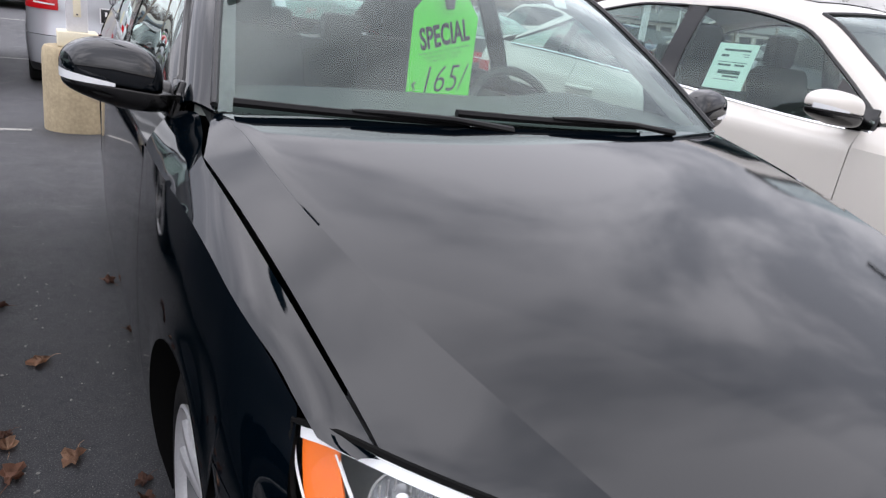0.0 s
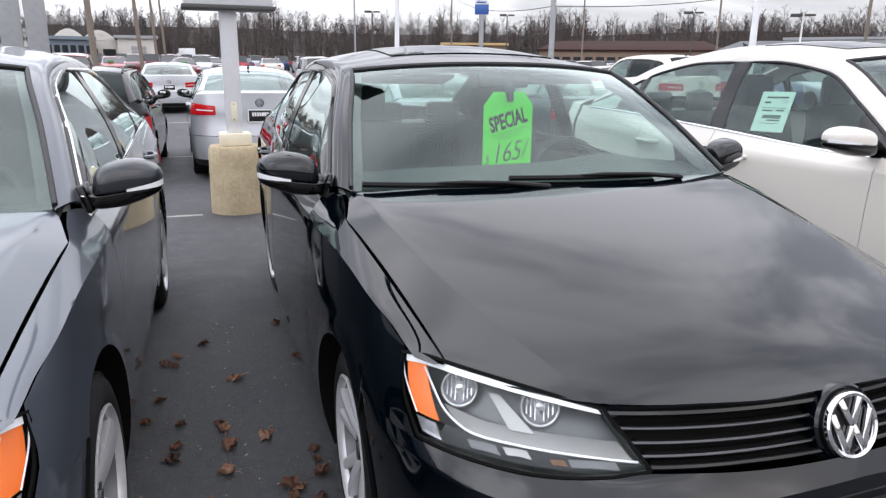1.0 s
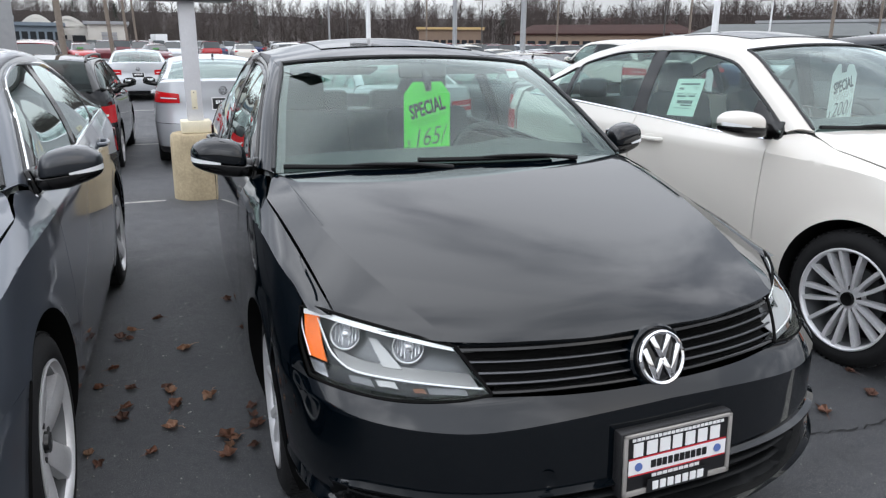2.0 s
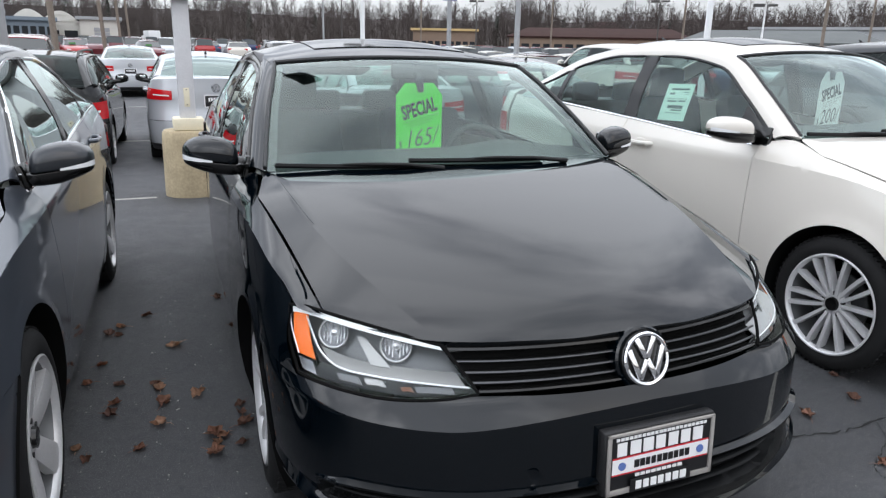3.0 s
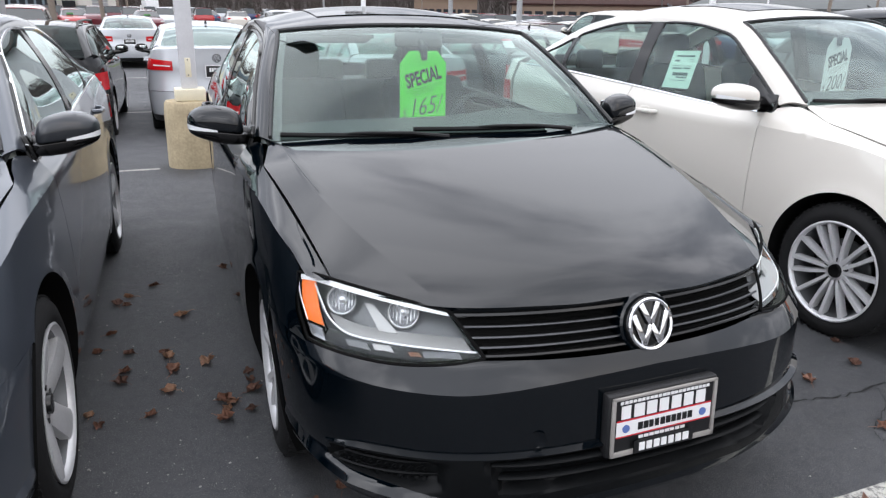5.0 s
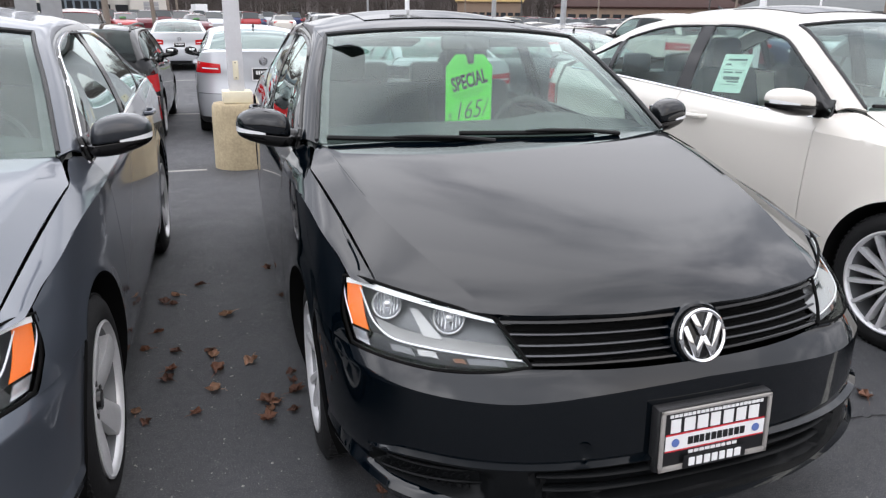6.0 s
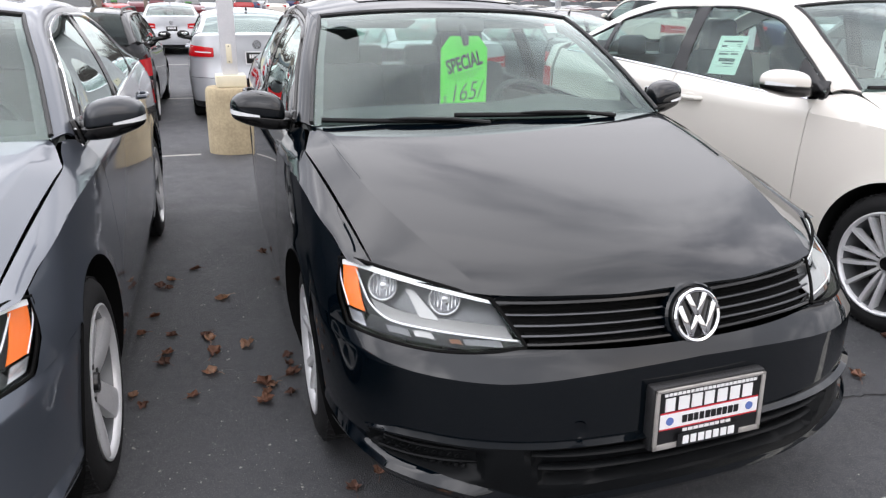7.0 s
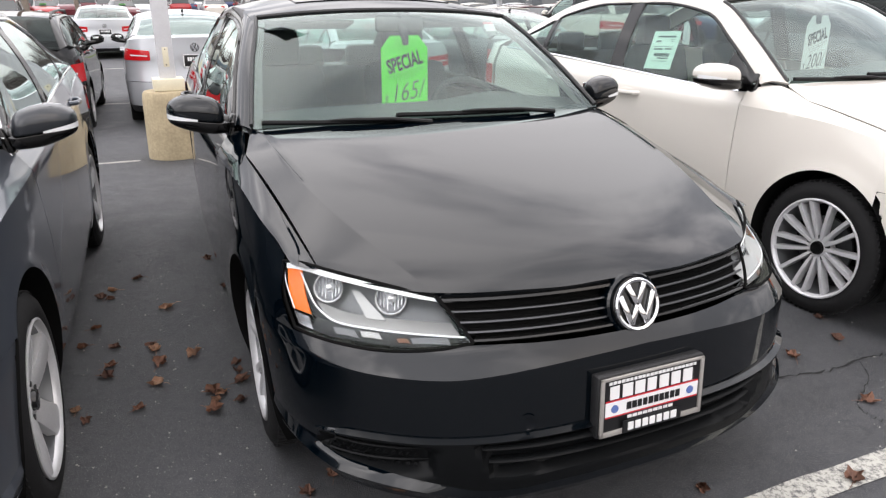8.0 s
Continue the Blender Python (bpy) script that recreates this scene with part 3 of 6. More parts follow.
            for row in range(5):
                for col in range(11):
                    x = .60 + col * .0165 + (row % 2) * .008
                    z = .345 + row * .0155 + .006 * (1 - (x - .6) / .18)
                    if vent(x, z) < .006:
                        continue
                    bm = bmesh.new()
                    ring = [(s * (x + .0062 * math.cos(t)), front(x, z) + .009, z + .0052 * math.sin(t)) for t in np.linspace(0, 2 * math.pi, 7)]
                    tube(bm, ring, .0013, 4, caps=False)
                    part("vent_mesh_cell", bm, LOW_TRIM, bumper)

    # grille
    def grille_at(u, v):
        a = 2 * u - 1
        z = .667 + v * (.776 - .012 * a * a - .667)
        x = a * (.447 + .057 * v)
        return Vector((x, front(x, z) + .05, z))
    grille = part("radiator_grille", sheet(grille_at, N(30, 6), N(4), None, 0), UNDER, root, "black radiator grille with thin horizontal bars")
    if detail == 2:
        for z, r, flat, mat, name_ in ((.764, .012, .7, GLOSS_TRIM, "grille_bar"), (.736, .0036, .9, GRILLE_BAR, "grille_bar"), (.712, .0036, .9, GRILLE_BAR, "grille_bar"),
                                       (.689, .0036, .9, GRILLE_BAR, "grille_bar"), (.670, .008, .8, GLOSS_TRIM, "grille_bar")):
            bm = bmesh.new()
            lim = .441 + .057 * (z - .667) / .109
            tube(bm, [(x, front(x, z - .004 * (x / lim) ** 2 * (z > .74)) + .014, z - .012 * (x / .49) ** 2 * (z - .667) / .109) for x in np.linspace(-lim, lim, 33)], r, 8, flat)
            part(name_, bm, mat, grille)
            bm = bmesh.new()
            tube(bm, [(x, front(x, z) + .036, z - .004 - .012 * (x / .49) ** 2 * (z - .667) / .109) for x in np.linspace(-lim + .016, lim - .016, 25)], max(r, .006) * 2.0, 6, .25)
            part("grille_fin", bm, UNDER, grille)
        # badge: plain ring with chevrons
        tilt = Matrix.Translation((0, front(0, .715) - .008, .716)) @ Matrix.Rotation(radians(-17), 4, "X")
        to_y = tilt @ Matrix.Rotation(radians(-90), 4, "Z")
        bm = bmesh.new()
        lathe(bm, [(.0, .001), (.064, .001), (.072, .0), (.074, -.02), (.074, -.05)], 48, tilt @ Matrix.Rotation(radians(-90), 4, "Z") @ Matrix.Rotation(0, 4, "X"))
        badge = part("badge", bm, GLOSS_TRIM, root, "round chrome badge on a black disc")
        bm = bmesh.new()
        lathe(bm, [(.072, -.006), (.080, -.004), (.085, -.010), (.086, -.05)], 48, to_y)
        part("badge_surround", bm, coat, badge)
        bm = bmesh.new()
        lathe(bm, [(.0575, .002), (.060, .009), (.066, .011), (.070, .008), (.071, .0)], 56, to_y)
        part("badge_ring", bm, CHROME, badge)
        for q in ([(-.026, .053), (-.003, .005)], [(.026, .053), (.003, .005)], [(-.051, .026), (-.024, -.048)], [(.051, .026), (.024, -.048)],
                  [(-.024, -.048), (-.002, -.004)], [(.024, -.048), (.002, -.004)]):
            (xa, za), (xb, zb_) = q
            bm = bmesh.new()
            d = Vector((xb - xa, 0, zb_ - za))
            m = tilt @ Matrix.Translation(((xa + xb) / 2, -.006, (za + zb_) / 2)) @ Matrix.Rotation(-math.atan2(d.z, d.x), 4, "Y")
            block(bm, -d.length / 2 - .003, d.length / 2 + .003, -.004, .004, -.0078, .0078, .002, m)
            part("badge_stroke", bm, CHROME, badge)
        # plate carrier
        bm = bmesh.new()
        lean = Matrix.Translation((.004, -.036, .490)) @ Matrix.Rotation(radians(-3), 4, "X")
        block(bm, -.172, .172, .0, .035, -.088, .088, .008, lean)
        carrier = part("plate_carrier", bm, TRIM, root, "black plate carrier with a dealer plate")
        bm = bmesh.new()
        for b in ((-.166, .166, .075, .083), (-.166, .166, -.083, -.069), (-.166, -.155, -.083, .083), (.155, .166, -.083, .083)):
            block(bm, b[0], b[1], -.008, -.001, b[2], b[3], .002, lean)
        part("plate_rim", bm, PLATE_RIM, carrier, "grey metal plate rim")

        def plate_piece(nm, mat, x0, x1, z0, z1, y):
            b2 = bmesh.new()
            block(b2, x0, x1, y, y + .002, z0, z1, 0, lean)
            return part(nm, b2, mat, carrier)
        plate_piece("plate_ground", PLATE_BLACK, -.156, .156, -.071, .076, -.003)
        plate_piece("plate_band", PLATE_WHITE, -.150, .150, -.026, .014, -.0055)
        plate_piece("plate_edge", PLATE_RED, -.150, .150, .0145, .018, -.0055)
        plate_piece("plate_edge", PLATE_RED, -.150, .150, -.030, -.0265, -.0055)
        for x0, x1 in letter_bars(7, -.140, .134, 1):
            plate_piece("writing_bar", PLATE_WHITE, x0, x1, .021, .057, -.0055)
        for x0, x1 in letter_bars(10, -.086, .090, 2):
            plate_piece("writing_bar", PLATE_BLACK, x0, x1, -.016, .004, -.0075)
        for x0, x1 in letter_bars(22, -.142, .142, 3):
            plate_piece("writing_bar", PLATE_WHITE, x0, x1, .0625, .0705, -.0055)
        plate_piece("plate_tab", PLATE_BLACK, -.098, .092, -.080, -.044, -.0125)
        for x0, x1 in letter_bars(7, -.084, .078, 4):
            plate_piece("writing_bar", PLATE_WHITE, x0, x1, -.073, -.051, -.0145)
        for x0, x1 in letter_bars(9, -.08, .07, 5):
            plate_piece("writing_bar", PLATE_WHITE, x0, x1, -.043, -.035, -.0055)
        for x in (-.122, .122):
            b2 = bmesh.new()
            lathe(b2, [(.0, .0), (.011, .0), (.011, -.002)], 20, lean @ Matrix.Translation((x, -.008, -.006)) @ Matrix.Rotation(radians(-90), 4, "Z"))
            part("plate_mark", b2, PLATE_BLUE, carrier)
        bm = bmesh.new()
        lathe(bm, [(.0, .0), (.021, .0), (.023, .0015), (.024, .0015)], 32, Matrix.Translation((-.34, front(-.34, .47) - .001, .47)) @ Matrix.Rotation(radians(-113), 4, "Z"))
        part("tow_cover", bm, coat, bumper)

    # headlamps
    lamp_low = spline([(.447, 0, .667), (.522, 0, .656), (.609, 0, .648), (.68, 0, .646), (.748, 0, .647), (.792, 0, .648), (.826, 0, .650)])
    lamp_top = spline([(.504, 0, .764), (.58, 0, .777), (.661, 0, .790), (.75, 0, .799), (.790, 0, .799), (.818, 0, .790)])
    patch = coons(lamp_low, lamp_top, spline([(.447, 0, .667), (.504, 0, .764)]), spline([(.826, 0, .650), (.832, 0, .71), (.818, 0, .790)]))
    for s in (-1, 1):
        def lamp_at(u, v, deep=0.0):
            p = patch(u, v)
            return Vector((s * (p.x - deep * .8 * u), front(p.x, p.z) + deep * (1.2 - .6 * u), p.z))

        def lamp_patch(nm, mat, u0, u1, v0, v1, deep, nu, nv, up, note=""):
            return part(nm, sheet(lambda a, b: lamp_at(u0 + (u1 - u0) * a, v0 + (v1 - v0) * b, deep), N(nu), N(nv), core, .004), mat, up, note)
        lamp = part("headlamp", sheet(lambda a, b: lamp_at(a, b, .085), N(24, 4), N(10), core), LAMP_GREY, root, "clear headlamp with chrome bowls and amber corner")
        lens = lamp_patch("lamp_lens", LENS, 0, 1, 0, 1, 0.0, 36, 14, lamp)
        lens.visible_shadow = False
        if detail == 2:
            bm = bmesh.new()
            ring = [lamp_at(t, 0, .003) for t in np.linspace(0, 1, 24)] + [lamp_at(1, t, .003) for t in np.linspace(.1, 1, 10)] \
                + [lamp_at(t, 1, .003) for t in np.linspace(.97, 0, 24)] + [lamp_at(0, t, .003) for t in np.linspace(.9, 0, 8)]
            tube(bm, ring, .0048, 6)
            part("lamp_seal", bm, UNDER, lamp)
            def set_in(x, z, deep):
                """A place behind the lens: inwards, down and towards the middle of the car."""
                return Vector((s * (x - .34 * deep), front(x, z) + deep, z - .36 * deep))

            def lamp_sheet(nm, mat, low_, high_, d0, d1, n_, up, note=""):
                """A band between two lines of the lamp, leaning back from depth d0 to d1."""
                lo_, hi_ = (profile([p[0] for p in q], [p[1] for p in q]) for q in (low_, high_))
                x0, x1 = low_[0][0], low_[-1][0]
                h0, h1 = high_[0][0], high_[-1][0]

                def at(a, b):
                    xl, xh = x0 + (x1 - x0) * a, h0 + (h1 - h0) * a
                    x = xl + (xh - xl) * b
                    z = lo_(xl) + (hi_(xh) - lo_(xl)) * b
                    return set_in(x, z, d0 + (d1 - d0) * b)
                return part(nm, sheet(at, n_, 4, core, .003), mat, up, note)

            def lamp_line(nm, mat, pts, deep, r, up):
                c = spline([(x, 0, z) for x, z in pts])
                b2 = bmesh.new()
                tube(b2, [set_in(c(t).x, c(t).z, deep) for t in np.linspace(0, 1, 36)], r, 6)
                return part(nm, b2, mat, up)
            lamp_patch("chrome_strip", LAMP_WHITE, .03, .985, .872, .965, .007, 44, 3, lamp)
            lamp_patch("amber_marker", AMBER, .892, .982, .27, .875, .010, 6, 6, lamp, "amber side marker")
            lamp_patch("corner_reflector", LAMP_BOWL, .915, .985, .05, .22, .012, 5, 4, lamp)
            lamp_line("edge_line", LAMP_WHITE, [(.786, .778), (.781, .745), (.774, .716), (.756, .698), (.735, .6905), (.668, .689), (.56, .686), (.466, .681)], .012, .0026, lamp)
            lamp_line("edge_line", LAMP_WHITE, [(.818, .782), (.822, .74), (.818, .692)], .008, .0018, lamp)
            lamp_sheet("silver_band", LAMP_SILVER, [(.475, .684), (.56, .688), (.668, .691), (.735, .6925), (.760, .703)], [(.488, .708), (.56, .711), (.64, .712), (.70, .712), (.772, .722)], .014, .044, 30, lamp)
            lamp_sheet("silver_web", LAMP_SILVER, [(.632, .708), (.655, .708), (.674, .708)], [(.672, .760), (.680, .760), (.690, .760)], .034, .040, 4, lamp)
            lamp_sheet("lower_tray", LAMP_DARK, [(.455, .670), (.60, .655), (.80, .655)], [(.466, .680), (.60, .686), (.778, .690)], .030, .022, 26, lamp)
            # Patches set in the tray; the orange-brown one is a painted reflection.
            for x0, x1, z0, z1, mat in ((.650, .690, .668, .682, LAMP_SILVER), (.700, .745, .664, .680, LAMP_GREY), (.590, .616, .664, .675, LAMP_BROWN_GLINT), (.50, .585, .664, .679, LAMP_GREY)):
                lamp_sheet("tray_patch", mat, [(x0, z0), ((x0 + x1) / 2, z0 + .002), (x1, z0)], [(x0 + .006, z1), ((x0 + x1) / 2, z1), (x1 + .004, z1 - .002)], .018, .020, 5, lamp)
            for x0, z0, r in ((.738, .756, .039), (.608, .752, .040)):
                aim = Matrix.Translation(set_in(x0, z0, .034)) @ Vector((s * .42, -.86, .28)).to_track_quat("X", "Z").to_matrix().to_4x4()
                bm = bmesh.new()
                lathe(bm, [(r, .002), (r - .003, .0), (r * .88, -.010), (r * .62, -.020), (.012, -.026), (.0, -.026)], 40, aim)
                bowl = part("lamp_bowl", bm, LAMP_BOWL, lamp)
                bm = bmesh.new()
                tube(bm, [aim @ Vector((.004, r * math.cos(t), r * math.sin(t))) for t in np.linspace(0, 2 * math.pi, 44)], .0015, 6, caps=False)
                part("bowl_rim", bm, LAMP_SILVER, bowl)
                for k in (-3, -2, -1, 1, 2, 3):
                    bm = bmesh.new()
                    h = r * (.90 - .17 * abs(k))
                    tube(bm, [aim @ Vector((-.022 + .013 * abs(z) / r + .004 * abs(k), k * r * .23, z)) for z in np.linspace(-h, h, 9)], .0017, 5)
                    part("bowl_flute", bm, SATIN, bowl)
                bm = bmesh.new()
                lathe(bm, [(.0, -.002), (.009, -.005), (.012, -.022), (.012, -.04)], 14, aim)
                part("bulb_shield", bm, SATIN, lamp)

    # fenders
    inner_edge = profile([.46, .6, .79, .99, 1.17, 1.26, 1.36, 1.52], [.744, .758, .777, .793, .807, .790, .780, .808])
    inner_z = profile([.46, .6, .79, .99, 1.17, 1.26, 1.36, 1.52], [.792, .826, .873, .921, .972, 1.0, 1.02, .995])
    door_y = 1.52
    for s in (-1, 1):
        bm = bmesh.new()

        def strip(u, v):
            y = .447 + (door_y - .447) * u
            z1 = crease(y)
            if y < 1.17:
                xe = .742 + .063 * max(0, (y - .442) / (1.17 - .442)) + .0035
                a = Vector((xe, y, hood_z(xe, y) - .002))
            else:
                a = Vector((inner_edge(y), y, inner_z(y)))
            c = Vector((side_x(y, z1), y, z1))
            b = Vector((a.x * .45 + c.x * .55, y, a.z * .50 + c.z * .50 + .006))
            p = a * (1 - v) ** 2 + b * 2 * v * (1 - v) + c * v * v
            p.x *= s
            return p
        put_grid(bm, [[strip(i / N(40, 8), j / N(10, 3)) for j in range(N(10, 3) + 1)] for i in range(N(40, 8) + 1)], core)
        ys = sorted(set([.7045, .7055] + list(np.linspace(.55, door_y, N(24, 8))) + [ya + arch * .999 * math.cos(t) for t in np.linspace(0, math.pi, N(30, 9)) if ya + arch * math.cos(t) < door_y]))
        rows = []
        for y in ys:
            lo = max(arch_low(y, .20), .647 if y < .705 else 0)
            hi = crease(y)
            row = []
            for t in np.linspace(0, 1, N(16, 4)):
                z = lo + (hi - lo) * t
                yy = y
                if y < .70:
                    edge = np.interp(z, [.65, .71, .79], [.819, .826, .813])
                    ys_ = front(edge, z) + .004
                    yy = ys_ + (y - .55) / .15 * (.70 - ys_)
                row.append((s * side_x(yy, z), yy, z))
            rows.append(row)
        put_grid(bm, rows, core)
        bmesh.ops.remove_doubles(bm, verts=bm.verts, dist=.0012)
        part("fender", bm, coat, root)
        bm = bmesh.new()
        rows = []
        for t in np.linspace(-.45, math.pi + .45, N(30, 10)):
            y, z = ya + arch * math.cos(t), st["radius"] + arch * math.sin(t)
            rows.append([(s * x, y, z) for x in (side_x(y, z) + .001, side_x(y, z) - .012, .60)])
        put_grid(bm, rows)
        part("wheel_arch_liner", bm, UNDER, root)
        bm = bmesh.new()
        rows = []
        for t in np.linspace(-.45, math.pi + .45, N(30, 10)):
            y, z = yb + arch * math.cos(t), st["radius"] + arch * math.sin(t)
            rows.append([(s * x, y, z) for x in (side_x(y, z) + .001, side_x(y, z) - .012, .60)])
        put_grid(bm, rows)
        part("wheel_arch_liner", bm, UNDER, root)

    # sides
    def side_panel(nm, y0, y1, sill, s, label_=""):
        bm = bmesh.new()
        ys = set(np.linspace(y0, y1, N(20, 6)))
        for t in np.linspace(0, math.pi, N(30, 9)):
            y = yb + arch * .999 * math.cos(t)
            if y0 < y < y1:
                ys.add(y)
        rows = []
        for y in sorted(ys):
            lo, mid, hi = arch_low(y, sill), crease(y), belt(y)
            zs = [lo + (mid - lo) * t for t in np.linspace(0, 1, N(16, 4))] + [mid + (hi - mid) * t for t in np.linspace(0, 1, N(8, 3))[1:]]
            rows.append([(s * side_x(y, z), y, z) for z in zs])
        put_grid(bm, rows, core, .012)
        return part(nm, bm, coat, root, label_)
    rear_end = 4.06
    for s in (-1, 1):
        d1 = side_panel("front_door", door_y + .004, 2.598, .235, s)
        d2 = side_panel("rear_door", 2.604, 3.268, .235, s)
        side_panel("quarter_panel", 3.273, rear_end, .25, s)
        bm = bmesh.new()
        put_grid(bm, [[(s * (side_x(y, .23) - .004 - .03 * t), y, .232 - .07 * t) for t in (0, .4, 1)] for y in np.linspace(ya + arch, yb - arch, N(14, 4))], core)
        part("sill", bm, coat, root)
        if detail:
            for d, y in ((d1, 2.40), (d2, 3.16)):
                z = crease(y) + .005 - st.get("handle_drop", 0.0)
                x = side_x(y, z)
                bm = bmesh.new()
                tube(bm, [(s * (x + dx), y + dy, z + .012) for dx, dy in ((-.01, -.11), (.028, -.085), (.036, -.03), (.036, .03), (.028, .085), (-.01, .11))], .013, 8, 1.0)
                part("door_handle", bm, coat, d)
                bm = bmesh.new()
                made = bmesh.ops.create_uvsphere(bm, u_segments=16, v_segments=8, radius=1.0)["verts"]
                bmesh.ops.transform(bm, matrix=Matrix.Translation((s * (x - .004), y, z + .008)) @ Matrix.Diagonal((.007, .07, .032, 1)), verts=made)
                part("handle_cup", bm, coat, d)

    # greenhouse
    inner, outer = (spline([(x * taper(y), y, z) for x, y, z in st[k]]) for k in ("inner", "outer"))
    for s in (-1, 1):
        def rail(u, v):
            a, b = inner(u), outer(u)
            p = a.lerp(b, v)
            lift = math.sin(math.pi * v) * .014
            return Vector((s * (p.x + lift * .8), p.y, p.z + lift))
        part("roof_rail", sheet(rail, N(48, 14), N(8, 3), core, .012), coat, root)
        if detail == 2:
            part("pillar_trim", sheet(lambda u, v: Vector((s * (inner(u * .30).x - .012 - .05 * v * 0 + (outer(u * .30).x - inner(u * .30).x) * v - .02), inner(u * .30).y + (outer(u * .30).y - inner(u * .30).y) * v + .01,
                                                               inner(u * .30).z + (outer(u * .30).z - inner(u * .30).z) * v - .02)), 16, 3), LINER, root)
    ys_in = [(inner(t).y, t) for t in np.linspace(0, 1, 400)]
    top_front = min(ys_in, key=lambda q: abs(q[0] - st["inner"][2][1]))[1]
    top_back = min(ys_in, key=lambda q: abs(q[0] - st["inner"][5][1]))[1]
    crown = profile(*st["roof"])
    y_f, y_r = st["ws_mid"][1], st["rear_mid"][0]

    def roof_at(u, v, drop=0.0):
        a = 2 * u - 1
        e = inner(top_front + (top_back - top_front) * v)
        x = a * e.x
        ym = y_f + (y_r - y_f) * v
        y = ym + (e.y - ym) * a * a
        zc = crown(ym)
        return Vector((x, y, zc - (zc - e.z) * abs(a) ** 2.3 - drop))
    roof = part("roof", sheet(roof_at, N(40, 8), N(30, 6), core, .01), coat, root)
    if detail == 2:
        part("headliner", sheet(lambda u, v: roof_at(u, v, .035), 12, 10), LINER, root)
    if st.get("sunroof"):
        part("sunroof", sheet(lambda u, v: roof_at(.17 + .66 * u, .15 + .40 * v, -.004), 20, 14, core, .008), SUNROOF, roof, "dark glass sunroof")

    def ws_curve(t_edge, mid_y, mid_z, n_=2.0):
        e = inner(t_edge)

        def at(u):
            a = 2 * u - 1
            return Vector((a * e.x, mid_y + (e.y - mid_y) * abs(a) ** n_, mid_z + (e.z - mid_z) * abs(a) ** n_))
        return at
    low = ws_curve(0, st["ws_mid"][0], 1.022)
    high = ws_curve(top_front, st["ws_mid"][1], crown(st["ws_mid"][1]), 2.3)
    left = lambda v: Vector((-inner(top_front * v).x, inner(top_front * v).y, inner(top_front * v).z))
    right = lambda v: inner(top_front * v)
    ws = coons(low, high, left, right)
    ws_at = lambda u, v: ws(u, v) + Vector((0, -.018, .012)) * math.sin(math.pi * u) * math.sin(math.pi * v)
    screen = part("windscreen", sheet(ws_at, N(36, 8), N(20, 4), core), SCREEN, root, "tinted windscreen with a dark border")
    screen.visible_shadow = False
    if detail:
        bm = bmesh.new()
        put_grid(bm, [[ws_at(u, v) + Vector((0, .006, -.006)) for v in np.linspace(.955, 1, 3)] for u in np.linspace(0, 1, N(30))])
        put_grid(bm, [[ws_at(u, v) + Vector((0, .006, -.006)) for v in np.linspace(0, .05, 3)] for u in np.linspace(0, 1, N(30))])
        for a, b in ((0, .028), (.972, 1)):
            put_grid(bm, [[ws_at(u, v) + Vector((0, .006, -.006)) for u in np.linspace(a, b, 3)] for v in np.linspace(0, 1, N(24))])
        part("screen_border", bm, GLOSS_TRIM, screen)
        bm = bmesh.new()
        ring = [ws_at(0, v) for v in np.linspace(.02, 1, N(20, 6))] + [ws_at(u, 1) for u in np.linspace(.03, .97, N(30, 8))] + [ws_at(1, v) for v in np.linspace(1, .02, N(20, 6))]
        tube(bm, [p + Vector((0, -.002, .003)) for p in ring], .0085, 6)
        part("screen_seal", bm, TRIM, screen)
    low2 = ws_curve(1.0, st["rear_mid"][1], st["inner"][-1][2] + .012)
    high2 = ws_curve(top_back, st["rear_mid"][0], crown(st["rear_mid"][0]), 2.3)
    rw = coons(low2, high2, lambda v: Vector((-inner(1 + (top_back - 1) * v).x, inner(1 + (top_back - 1) * v).y, inner(1 + (top_back - 1) * v).z)), lambda v: inner(1 + (top_back - 1) * v))
    rear_glass = part("rear_window", sheet(lambda u, v: rw(u, v) + Vector((0, .03, .02)) * math.sin(math.pi * u) * math.sin(math.pi * v), N(24, 6), N(14, 4), core), DARK_GLASS if st["wagon"] else GLASS, root)
    rear_glass.visible_shadow = False

    top_line = profile([p[1] for p in st["outer"]], [p[2] for p in st["outer"]])
    top_x = profile([p[1] for p in st["outer"]], [p[0] * taper(p[1]) for p in st["outer"]])

    def flank(y, v, s, deep=0.0):
        b = Vector((side_x(min(y, 3.95), belt(y)) - .004, y, belt(y) - .006))
        t = Vector((top_x(y), y, top_line(y)))
        p = b.lerp(t, v)
        p.x += .018 * math.sin(math.pi * v) - deep
        p.x *= s
        return p
    y_a, y_e = st["outer"][0][1] + .02, st["panes_end"]
    for s in (-1, 1):
        spans = [(y_a, st["windows"][0][1]), (st["windows"][1][0], st["windows"][1][1]), (st["windows"][1][1] + .05, y_e)]
        for k, (y0, y1) in enumerate(spans):
            g = part("side_window", sheet(lambda u, v: flank(y0 + (y1 - y0) * u, v, s), N(20, 5), N(10, 3), core), DARK_GLASS if st["wagon"] and k else GLASS, root)
            g.visible_shadow = False
            if detail:
                bm = bmesh.new()
                ring = [flank(y, 0, s, -.002) for y in np.linspace(y0, y1, N(16, 4))] + [flank(y, 1, s, -.002) for y in np.linspace(y1, y0, N(20, 5))]
                tube(bm, ring + [ring[0]], .009, 6)
                part("window_seal", bm, GLOSS_TRIM, g)
        if detail:
            part("sail_panel", sheet(lambda u, v: flank(y_a + (.02 + .19 * u), v * .93, s, -.003), 6, 8, core, .01), GLOSS_TRIM, root)
